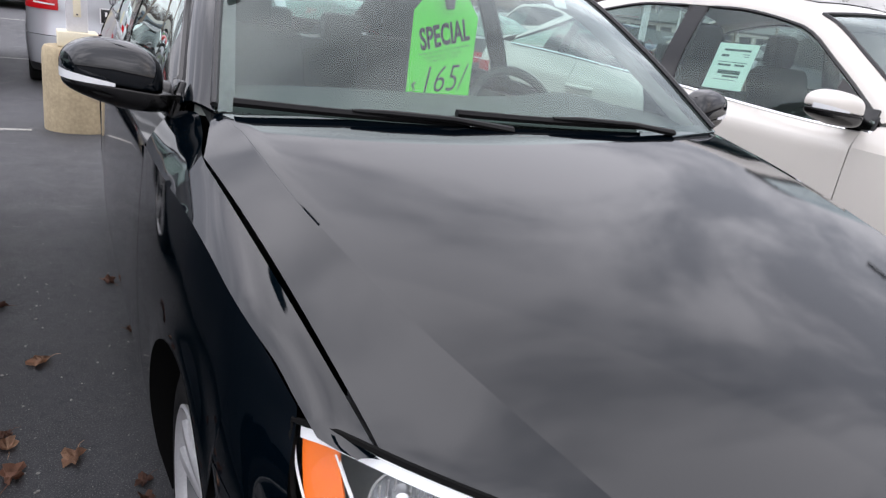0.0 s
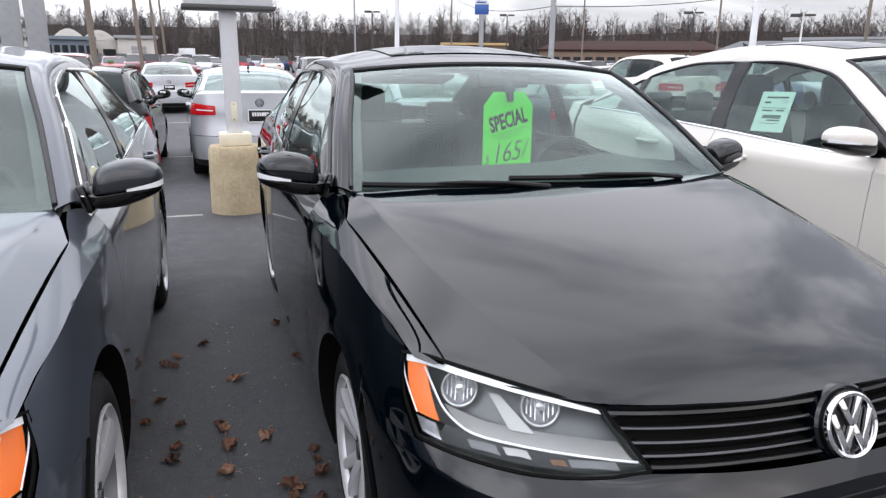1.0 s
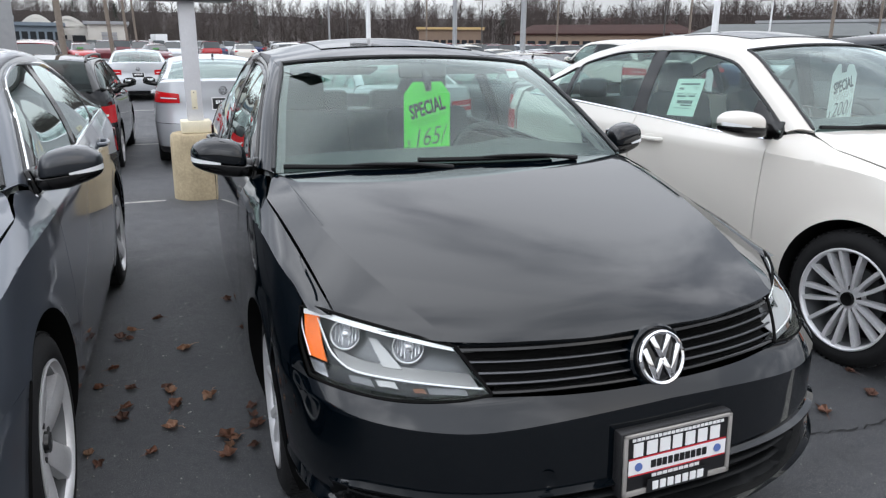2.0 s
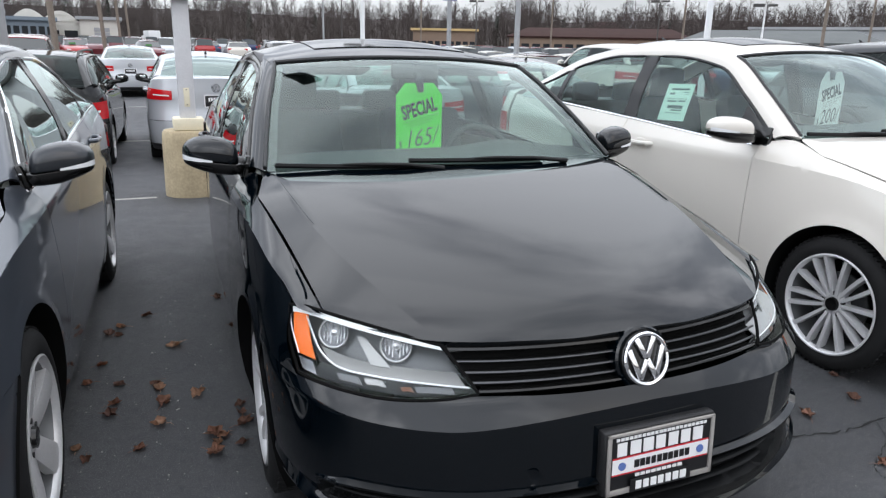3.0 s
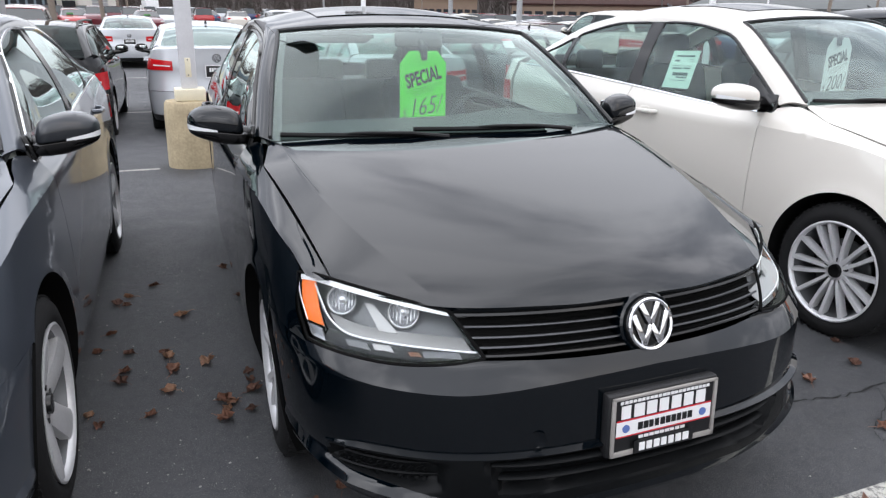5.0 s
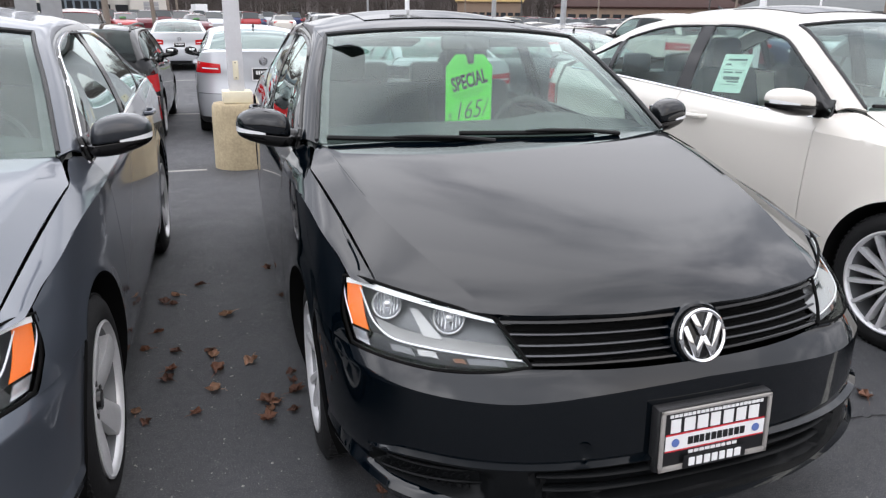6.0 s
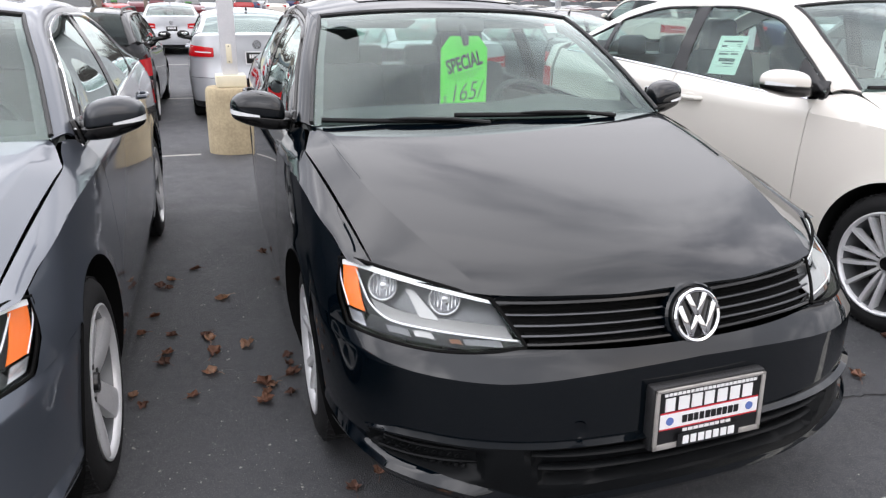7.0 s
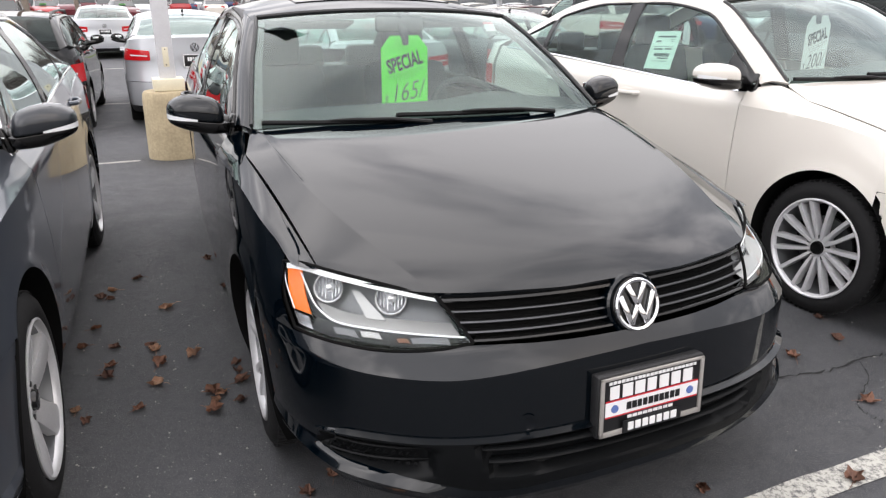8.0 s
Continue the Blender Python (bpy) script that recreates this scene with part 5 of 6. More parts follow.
def leaf_mesh(seed):
    """A curled, lobed dry leaf with a stalk."""
    rng = random.Random(seed)
    bm = bmesh.new()
    n_ = 15
    mid = bm.verts.new((0, 0, .008))
    ring, inner_ring = [], []
    for k in range(n_):
        a = 2 * math.pi * k / n_
        r = (.040 if k % 3 else .026) * rng.uniform(.75, 1.2) * (1 + .25 * math.cos(a))
        ring.append(bm.verts.new((r * math.cos(a) * 1.15, r * math.sin(a) * .85, .004 + rng.uniform(0, .018) + .012 * abs(math.sin(a)))))
        inner_ring.append(bm.verts.new((r * .5 * math.cos(a), r * .5 * math.sin(a), .004 + rng.uniform(0, .010))))
    for k in range(n_):
        j = (k + 1) % n_
        bm.faces.new((mid, inner_ring[k], inner_ring[j]))
        bm.faces.new((inner_ring[k], ring[k], ring[j], inner_ring[j]))
    bmesh.ops.solidify(bm, geom=list(bm.faces), thickness=.0012)
    tube(bm, [(-.03, 0, .008), (-.055, .004, .012), (-.075, .012, .006)], [.0018, .0012, .0008], 4)
    me = bpy.data.meshes.new("fallen_leaf")
    bm.to_mesh(me)
    bm.free()
    me.materials.append(LEAF)
    return me


leaf_meshes = [leaf_mesh(k) for k in range(6)]
rng = random.Random(11)
LEAVES = [(-1.23, 2.77), (-1.36, 2.63), (-1.42, 2.54), (-1.38, 2.51), (-1.1, 2.28), (-1.44, 2.15), (-1.35, 1.9), (-1.2, 1.86), (-1.19, 1.8), (-1.03, 1.7),
          (-1.37, 1.72), (-1.38, 1.62), (-1.18, 1.66), (-1.19, 1.48), (-1.49, 1.38), (-1.45, 1.3), (-1.27, 1.31), (-.99, 1.32), (-.96, 1.3), (-.99, 1.25),
          (-1.01, 1.19), (-.87, 1.54), (-.88, 1.46), (-.88, 1.37), (-.9, 1.22), (-1.48, 1.96), (1.69, .65), (1.36, .61), (1.33, .23), (.84, -.08),
          (.36, .08), (1.82, .85), (-.7, .62), (-.8, .56), (-.62, .30), (-.84, 2.95), (-.80, 2.45)]
for k, (x, y) in enumerate(LEAVES):
    ob = new("fallen_leaf", leaf_meshes[k % 6])
    size = rng.uniform(.55, .92)
    ob.matrix_world = pose(x, y, .001, rng.uniform(-8, 8), rng.uniform(-8, 8), rng.uniform(0, 360)) @ Matrix.Diagonal((size, size, size, 1))
    tagged(ob, "dry brown curled leaf lying on the asphalt", "leaf", "fallen leaves")
GRIT = vary(material("pale_grit", (0.30, 0.29, 0.27), 0.8), 50, .3)
bm = bmesh.new()
for k in range(900):
    x, y = (rng.uniform(-1.55, -.82), .2 + 5.6 * rng.random() ** 1.6) if k < 640 else (rng.uniform(.6, 2.4), rng.uniform(-.6, 1.3))
    r = rng.uniform(.001, .0026) if k % 5 else rng.uniform(.0025, .005)
    made = bmesh.ops.create_icosphere(bm, subdivisions=1, radius=r)["verts"]
    for v in made:
        v.co = Vector((x + v.co.x * rng.uniform(.7, 1.4), y + v.co.y, lot_z(y) + r * .5 + v.co.z * .7))
solo("grit", bm, GRIT, "scattered pale grit on the asphalt", "grit", kind="stuff")

# ---------------------------------------------------------------- price tags and window papers
TAG_GREEN = vary(material("fluorescent_green_card", (0.09, 0.93, 0.035), 0.55), 12, .06)
CARD_DULL = material("dull_green_card", (0.10, 0.30, 0.09), 0.7)
TAG_WHITE = vary(material("white_card", (0.74, 0.76, 0.74), 0.6), 12, .05)
INK = material("black_ink", (0.012, 0.014, 0.012), 0.6)
PRINT = material("faded_print_ink", (0.07, 0.11, 0.10), 0.6)
PAPER = vary(material("pale_green_white_paper", (0.62, 0.82, 0.72), 0.6), 20, .05)


def tag_card(place, mat, price, label):
    """A hanging card with clipped top corners, seen from its -y side."""
    root = thing("price_tag", label, "price tag", place, "price tags")
    bm = bmesh.new()
    w, h = .116, .284
    outline = [(-w, -.05), (w, -.05), (w, h - .055), (w - .045, h), (.022, h), (.018, h - .028), (0, h - .04), (-.018, h - .028), (-.022, h), (-w + .045, h), (-w, h - .055)]
    f = bm.faces.new([bm.verts.new((x, 0, z)) for x, z in outline])
    bmesh.ops.triangulate(bm, faces=[f])
    bmesh.ops.solidify(bm, geom=list(bm.faces), thickness=.0012)
    bmesh.ops.recalc_face_normals(bm, faces=bm.faces)
    part("card", bm, mat, root)
    up = pose(0, -.0015, 0, 90, 0, 0)
    text_mesh("SPECIAL", .088, INK, root, "word", up @ pose(.0, .166, 0, 0, 0, 15), 0.0, .0030, .0003, .57)
    text_mesh("$", .050, INK, root, "price", up @ pose(-.096, .004, 0), .2, -.0008, .0003, .8)
    text_mesh(price, .118, INK, root, "price", up @ pose(.004, .032, 0, 0, 0, 7), .36, -.0012, .0003, .80)
    rng_ = random.Random(5)
    for row, z in enumerate((.124, .110, .098)):
        bm = bmesh.new()
        x = -.085 + .02 * row
        while x < .085 - .015 * row:
            l = rng_.uniform(.005, .016)
            block(bm, x, x + l, -.0018, -.0014, z + x * .24 - .0011, z + x * .24 + .0011)
            x += l + .004
        part("scribble_bar", bm, INK, root)
    return root


tag_card(pose(.026, 1.805, 1.045, 0, 0, 4), TAG_GREEN, "165/", "fluorescent green price tag hanging from the mirror")
in_white = white_car.matrix_world
tag_card(in_white @ pose(.05, 1.80, 1.05, 0, 0, 3), TAG_WHITE, "200/", "white price tag hanging behind the windscreen")
# papers in windows
paper_root = thing("window_paper", "pale printed price sheet inside the side window", "paper", in_white @ pose(-.762, 2.27, 1.035, 0, 20, 0) @ pose(0, 0, 0, -2, 0, 0) @ Matrix.Diagonal((1, 1.06, .90, 1)), "window papers")
bm = bmesh.new()
block(bm, -.001, .001, -.105, .105, 0, .25)
part("sheet", bm, PAPER, paper_root)
for z0, z1, a, b in ((.208, .219, -.075, .065), (.192, .195, -.075, -.04), (.180, .183, -.075, -.05), (.176, .188, .03, .07), (.146, .149, -.08, .075), (.128, .138, -.07, -.02), (.126, .136, .0, .07), (.082, .104, -.065, .055), (.066, .076, -.065, .02), (.05, .053, -.06, .06)):
    bm = bmesh.new()
    block(bm, -.0022, -.0014, a, b, z0, z1)
    part("print_bar", bm, PRINT, paper_root)
tick = thing("window_sticker", "small red and white sticker inside the windscreen", "sticker", grey_car.matrix_world @ pose(.36, 1.78, 1.27, 30, 0, 0), "window papers")
for x0, x1, mat in ((-.05, -.012, PLATE_RED), (-.012, .05, TAG_WHITE)):
    bm = bmesh.new()
    block(bm, x0, x1, -.001, .001, -.03, .03)
    part("sticker_half", bm, mat, tick)
tick = thing("window_sticker", "small white sticker in the windscreen corner", "sticker", pose(.50, 1.885, 1.355, -40, 0, 10), "window papers")
for z0, z1, mat in ((-.02, .02, TAG_WHITE), (.021, .034, PLATE_RED)):
    bm = bmesh.new()
    block(bm, -.03, .03, -.001, .001, z0, z1)
    part("sticker_half", bm, mat, tick)

# ---------------------------------------------------------------- light pole on its concrete foot
CONCRETE = vary(material("beige_painted_concrete", (0.41, 0.335, 0.215), 0.85), 5, .24, .5, 60, fine=40)
CREAM = vary(material("cream_painted_box", (0.72, 0.66, 0.50), 0.6), 8, .1)
POLE = vary(material("pale_grey_pole_paint", (0.60, 0.60, 0.62), 0.5), 6, .08)
POLE_WHITE = vary(material("white_pole_paint", (0.78, 0.79, 0.80), 0.5), 6, .08)
STEEL = vary(material("weathered_steel", (0.34, 0.35, 0.36), 0.55, .3), 6, .12)
DARK_STEEL = vary(material("dark_bronze_steel", (0.06, 0.058, 0.055), 0.5), 6, .12)
WOOD = vary(material("weathered_pole_wood", (0.20, 0.165, 0.135), 0.85), 6, .25)
pole = thing("lot_light_pole", "pale square light pole on a round beige concrete foot", "light pole", pose(-.755, 6.56, lot_z(6.56) - .012))
bm = bmesh.new()
rings = lathe(bm, [(.0, 0), (.275, 0), (.275, .05), (.268, .60), (.262, .665), (.245, .69), (.0, .70)], 40)
bmesh.ops.transform(bm, matrix=Matrix.Rotation(radians(-90), 4, "Y"), verts=bm.verts)
for v in bm.verts:
    v.co.x *= 1 + .012 * noise.noise(v.co * 9)
    v.co.y *= 1 + .012 * noise.noise(v.co * 9 + Vector((3, 1, 2)))
bmesh.ops.recalc_face_normals(bm, faces=bm.faces)
part("concrete_foot", bm, CONCRETE, pole, "chipped beige concrete foot")
bm = bmesh.new()
block(bm, -.15, .15, -.15, .15, .695, .815, .012)
part("base_cover", bm, CREAM, pole)
bm = bmesh.new()
block(bm, -.078, .078, -.078, .078, .815, 2.6, .008)
part("shaft", bm, POLE, pole)
bm = bmesh.new()
tube(bm, [(0, 0, 2.55), (0, 0, 7.7)], .03, 12)
part("upper_shaft", bm, POLE, pole)
bm = bmesh.new()
block(bm, -.028, .028, -.086, -.078, .93, 1.12, .003)
part("cover_plate", bm, CREAM, pole)
bm = bmesh.new()
for z in (.95, 1.10):
    lathe(bm, [(0, .004), (.006, .004), (.007, 0)], 8, pose(0, -.086, z, 0, 0, -90))
part("plate_screw", bm, DARK_STEEL, pole)
bm = bmesh.new()
block(bm, -.40, .42, -.17, .17, 2.02, 2.62, .02)
part("sign_box", bm, POLE, pole, "pale sign box fixed to the pole")
bm = bmesh.new()
block(bm, -.42, .44, -.19, .19, 1.985, 2.022, .006)
part("sign_rim", bm, DARK_STEEL, pole)
bm = bmesh.new()
tube(bm, [(.02, -.05, 7.66), (.10, -.22, 7.68), (.18, -.45, 7.68)], .03, 8)
part("lamp_arm", bm, DARK_STEEL, pole)
bm = bmesh.new()
block(bm, -.27, .27, -.80, .80, -.08, .08, .03, pose(.275, -.88, 7.66, 0, 0, 10))
head = part("lamp_head", bm, DARK_STEEL, pole, "dark long lamp head")
bm = bmesh.new()
block(bm, -.22, .22, -.74, .74, -.095, -.082, 0, pose(.275, -.88, 7.66, 0, 0, 10))
part("lamp_glass", bm, DARK_PANE, head)

# ---------------------------------------------------------------- the row behind
turned = lambda x, y, a=0.0: pose(x, y, lot_z(y) if y < 30 else 0, 0, 0, 180 + a)
TALL_TAIL = dict(SEDAN, lamp_in=.56, narrow=[1.0, 1.0, 1.0, .99], lamp_z=.89, plate_z=.88, badge_z=1.05, deck=1.175,
    belt=([1.3, 1.6, 2.6, 3.6, 4.2], [1.0, .985, 1.045, 1.115, 1.14]),
    inner=SEDAN["inner"][:6] + [(.62, 3.7, 1.31), (.68, 4.03, 1.19)], outer=SEDAN["outer"][:6] + [(.72, 3.68, 1.23), (.78, 3.98, 1.16)])
silver_car = car("sedan", "pale silver sedan parked with its tail towards the lane", turned(-.26, 13.45), SILVER_WHITE, TALL_TAIL, 1, "five", caps=GLOSS_TRIM)
estate = car("estate_car", "black estate car with roof rails and dark glass", turned(-2.35, 12.96, -1.8), BLACK_SOLID, dict(WAGON, narrow=[1.0, 1.0, 1.0, .99], lamp_z=.68, lamp_h=.22, lamp_in=.60), 1, "twin", caps=GLOSS_TRIM)
for s in (-1, 1):
    bm = bmesh.new()
    tube(bm, [(s * .60, 2.2, 1.43), (s * .60, 2.35, 1.50), (s * .60, 3.2, 1.51), (s * .595, 3.95, 1.49), (s * .59, 4.1, 1.42)], .016, 8)
    part("roof_rail_bar", bm, DARK_STEEL, estate)
far_sedan = car("sedan", "pale silver sedan with red tail lamps down the lane", turned(-1.5, 26.2) @ Matrix.Diagonal((1.05, 1, .97, 1)), SILVER_WHITE, dict(SEDAN, bright_belt=1, narrow=[1.0, 1.0, 1.0, .99], lamp_z=.77, lamp_h=.17, lamp_in=.42), 1, "five")
dark_sedan = car("sedan", "dark charcoal sedan parked behind the black one", turned(4.75, 12.6), CHARCOAL, SEDAN, 1, "five")
dark_suv = car("estate_car", "dark tall estate car beside the white sedan", pose(5.85, .25, 0) @ Matrix.Diagonal((1.04, 1, 1.11, 1)), CHARCOAL, WAGON, 1, "five")
beige_car = car("sedan", "beige sedan at the end of the row", pose(8.6, .1, 0) @ Matrix.Diagonal((1, 1, 1.08, 1)), BEIGE, SEDAN, 1, "five")
white_suv = car("estate_car", "white tall estate car with roof rails", turned(10.5, 17.6) @ Matrix.Diagonal((1.02, .96, 1.22, 1)), WHITE, WAGON, 1, "five")
copy_thing(far_sedan, turned(2.35, 12.7))


def distant_car(name, coat, tall=False, label=""):
    """A plain small saloon or tall hatchback for the far rows."""
    root = thing(name, label, "car", pose(0, 0, 0), "far parked cars")
    body_y = [0, .15, .5, 1.2, 1.35, 3.6, 4.1, 4.45, 4.6]
    if tall:
        tops = [.62, .86, .98, 1.06, 1.08, 1.10, 1.10, 1.08, .8]
    else:
        tops = [.55, .74, .83, .96, .98, 1.02, 1.04, 1.02, .75]
    widths = [.62, .78, .86, .88, .88, .88, .87, .82, .68]
    bm = bmesh.new()
    rows = []
    for y, t, w in zip(body_y, tops, widths):
        half_ = [(w * .93, .22), (w, .45), (w, .45 + (t - .45) * .6), (w * .95, t - .04), (w * .86, t), (0, t + .02)]
        rows.append([(x, y, z) for x, z in half_] + [(-x, y, z) for x, z in half_[-2::-1]])
    put_grid(bm, rows, (0, 2.3, .5))
    for end in (rows[0], rows[-1]):
        bm.faces.new([bm.verts.new(p) for p in end])
    bmesh.ops.recalc_face_normals(bm, faces=bm.faces)
    part("body", bm, coat, root, angle=50)
    if tall:
        cab = [(1.15, .74, 1.06, .74, 1.06), (1.85, .80, 1.05, .62, 1.60), (2.6, .80, 1.05, .63, 1.67), (3.9, .79, 1.06, .62, 1.64), (4.4, .76, 1.06, .68, 1.10)]
    else:
        cab = [(1.2, .74, .98, .74, .98), (1.95, .80, .97, .60, 1.38), (2.6, .80, .98, .60, 1.44), (3.3, .79, 1.0, .58, 1.38), (4.0, .72, 1.03, .68, 1.05)]
    bm = bmesh.new()
    put_grid(bm, [[(w0, y, z0), (w1, y, z1), (0, y, z1 + .015), (-w1, y, z1), (-w0, y, z0)] for y, w0, z0, w1, z1 in cab], (0, 2.5, .6))
    part("cabin_glass", bm, FAR_GLASS, root, angle=20)
    bm = bmesh.new()
    put_grid(bm, [[(w1 + .03, y, z1 - .05), (w1, y, z1 + .012), (w1 * .5, y, z1 + .035), (0, y, z1 + .042), (-w1 * .5, y, z1 + .035), (-w1, y, z1 + .012), (-w1 - .03, y, z1 - .05)] for y, w0, z0, w1, z1 in cab[1:4]], (0, 2.5, .6), .02)
    part("roof", bm, coat, root)
    for s in (-1, 1):
        for y in (.9, 3.6):
            bm = bmesh.new()
            lathe(bm, [(0, .01), (.2, .01), (.21, .02), (.31, .015), (.31, -.16), (0, -.16)], 16, Matrix.Translation((s * .87, y, .31)) @ Matrix.Diagonal((s, 1, 1, 1)))
            part("wheel", bm, TYRE, root)
        bm = bmesh.new()
        block(bm, s * .68 - .15, s * .68 + .15, 4.47, 4.56, .76, .90, .02)
        part("tail_lamp", bm, RED_LENS, root)
        bm = bmesh.new()
        block(bm, s * .60 - .15, s * .60 + .15, .06, .16, .60, .70, .02)
        part("headlamp", bm, WHITE_LENS, root)
    return root


FAR_GLASS = material("distant_dark_glass", (0.03, 0.036, 0.038), 0.06)
coats = [(SILVER, "silver"), (WHITE, "white"), (CHARCOAL, "charcoal"), (RED, "red"), (BLUE, "dark blue"), (DARK_RED, "dark red"), (SILVER_WHITE, "pale grey"), (BEIGE, "beige"), (RED, "red"), (DARK_RED, "dark red")]
kinds = []
for k, (c, word) in enumerate(coats):
    for tall in (False, True):
        kinds.append(distant_car("small_car" if not tall else "tall_hatchback", c, tall, "%s %s in the far rows" % (word, "tall hatchback parked" if tall else "saloon parked")))
for x, y, c, tall, word in ((-.2, 58, DARK_RED, False, "dark red saloon"), (-5.6, 60, RED, False, "red saloon"), (-8.2, 61, DARK_RED, True, "dark red tall hatchback")):
    ob = distant_car("tall_hatchback" if tall else "small_car", c, tall, word + " with a green card behind its windscreen")
    ob.matrix_world = pose(x, y, lot_z(y + 2), 0, 0, 12)
    bm = bmesh.new()
    block(bm, -.40, .05, 1.34, 1.37, 1.16 if tall else 1.04, 1.34 if tall else 1.17, 0)
    part("windscreen_card", bm, CARD_DULL, ob, "green price card")
hatch = distant_car("small_car", WHITE, False, "white saloon parked beyond the charcoal sedan")
hatch.matrix_world = turned(8.3, 19.6, 6)
VERGE = vary(material("short_winter_grass", (0.085, 0.12, 0.035), 0.9), 3, .35, .6, 60)
bm = bmesh.new()
put_grid(bm, [[(x, y, lot_z(y) + (.09 if 27.8 < y < 29.7 else 0.0)) for x in np.linspace(-9, 14, 24)] for y in (27.5, 27.9, 28.7, 29.6, 30.0)], (0, 28, -5))
solo("grass_verge", bm, VERGE, "narrow strip of dull green grass between rows", "grass", kind="structure")
first = distant_car("tall_hatchback", RED, True, "red tall hatchback parked beyond the black estate")
first.matrix_world = pose(-4.4, 22.0, lot_z(22.0), 0, 0, 2)
rng = random.Random(23)
spots = []
for y in (33.5, 45.5, 52.5, 65, 72, 86, 94, 110):
    x = -1.1 + y * math.tan(radians(-13))
    while x < min(-1.1 + y * math.tan(radians(52)), 95):
        if rng.random() < .90 and not (y < 62 and x < -1.1 + y * .16):
            spots.append((x + rng.uniform(-.15, .15), y + rng.uniform(-.3, .3)))
        x += 2.85
for y in (20.0, 26.5):
    x = 6.5
    while x < 34:
        if rng.random() < .85:
            spots.append((x, y + rng.uniform(-.3, .3)))
        x += 2.8
used = set()
for k, (x, y) in enumerate(spots):
    j = rng.randrange(len(kinds))
    m = Matrix.Translation((0, 0, lot_z(y + 2.3))) @ (turned(x, y + 4.6) if rng.random() < .6 else pose(x, y, 0))
    if j in used:
        copy_thing(kinds[j], m)
    else:
        kinds[j].matrix_world = m
        used.add(j)
for j, ob in enumerate(kinds):
    if j not in used:
        ob.matrix_world = Matrix.Translation((0, 0, lot_z(58))) @ turned(-30 - 3 * j, 60)

# ---------------------------------------------------------------- distance: buildings, poles, wires
EYE_X, EYE_Y = -1.13, -1.25


def bearing(a, d, z=0.0):
    """The place d metres off, a degrees to the right of straight ahead."""
    y = EYE_Y + d * math.cos(radians(a))
    return Vector((EYE_X + d * math.sin(radians(a)), y, z + lot_z(y)))


WALL_PALE = vary(material("pale_rendered_wall", (0.62, 0.60, 0.55), 0.8), .8, .1)
WALL_BLUE = vary(material("blue_grey_cladding", (0.16, 0.20, 0.24), 0.6), .8, .1)
WALL_TAN = vary(material("tan_brick_wall", (0.21, 0.15, 0.11), 0.85), .8, .15)
WALL_YELLOW = vary(material("ochre_fascia", (0.50, 0.36, 0.16), 0.7), .8, .1)
ROOF_RED = vary(material("red_brown_roofing", (0.045, 0.024, 0.021), 0.9, spec=0.12), .8, .2)
ROOF_GREEN = vary(material("grey_green_roofing", (0.12, 0.128, 0.127), 0.8, spec=0.2), .8, .12)
ROOF_GREY = vary(material("grey_roofing", (0.33, 0.34, 0.35), 0.7), .8, .12)


def building(a0, a1, d, height, wall, roof_mat, label, roof="flat", deep=14, panes=0, door=False, overhang=.4, base_z=0.0, pane_h=(1.0, 2.4)):
    """A low building whose long front spans two bearings."""
    p, q = bearing(a0, d), bearing(a1, d)
    run = (q - p).length
    yaw = math.atan2(q.y - p.y, q.x - p.x)
    root = thing("building", label, "building", Matrix.Translation((p.x, p.y, base_z + lot_z(p.y) - .2)) @ Matrix.Rotation(yaw, 4, "Z"), "far buildings")
    bm = bmesh.new()
    block(bm, 0, run, 0, deep, 0, height)
    part("wall", bm, wall, root)
    bm = bmesh.new()
    if roof == "flat":
        block(bm, -overhang, run + overhang, -overhang, deep + overhang, height, height + .35)
    elif roof == "vault":
        n_ = 14
        put_grid(bm, [[(run * t, y, height + .75 * deep * .075 * math.sin(math.pi * t)) for y in (-.2, deep)] for t in np.linspace(0, 1, n_)], (run / 2, deep / 2, -5), .4)
        rim = [bm.verts.new((run * t, -.1, height + .75 * deep * .075 * math.sin(math.pi * t))) for t in np.linspace(0, 1, n_)]
        bm.faces.new(rim[::-1])
    elif roof == "hip":
        h = 1.6
        put_grid(bm, [[(-overhang, -overhang, height), (run + overhang, -overhang, height)], [(2.5, deep / 2, height + h), (run - 2.5, deep / 2, height + h)], [(-overhang, deep + overhang, height), (run + overhang, deep + overhang, height)]], (run / 2, deep / 2, -5), .25)
        for x0, x1 in ((-overhang, 2.5), (run + overhang, run - 2.5)):
            bm.faces.new([bm.verts.new(v) for v in ((x0, -overhang, height), (x1, deep / 2, height + h), (x0, deep + overhang, height))])
    part("roof", bm, roof_mat, root)
    for k in range(panes):
        x = run * (k + .5) / panes
        w = run / panes * .36
        bm = bmesh.new()
        block(bm, x - w, x + w, -.04, .05, *pane_h)
        win = part("window", bm, DARK_PANE, root)
        bm = bmesh.new()
        block(bm, x - w - .08, x + w + .08, -.07, -.01, pane_h[0] - .1, pane_h[0])
        part("window_sill", bm, WALL_PALE, win)
    if door:
        bm = bmesh.new()
        for j in range(5):
            block(bm, run * .35, run * .75, -.06, .02, .1 + j * .55, .1 + j * .55 + .5, .02)
        part("roller_door", bm, ROOF_GREY, root)
    return root


shop = building(-10.6, -8.5, 92, 4.0, WALL_PALE, ROOF_GREY, "pale shop building with a raised sign wall", panes=3)
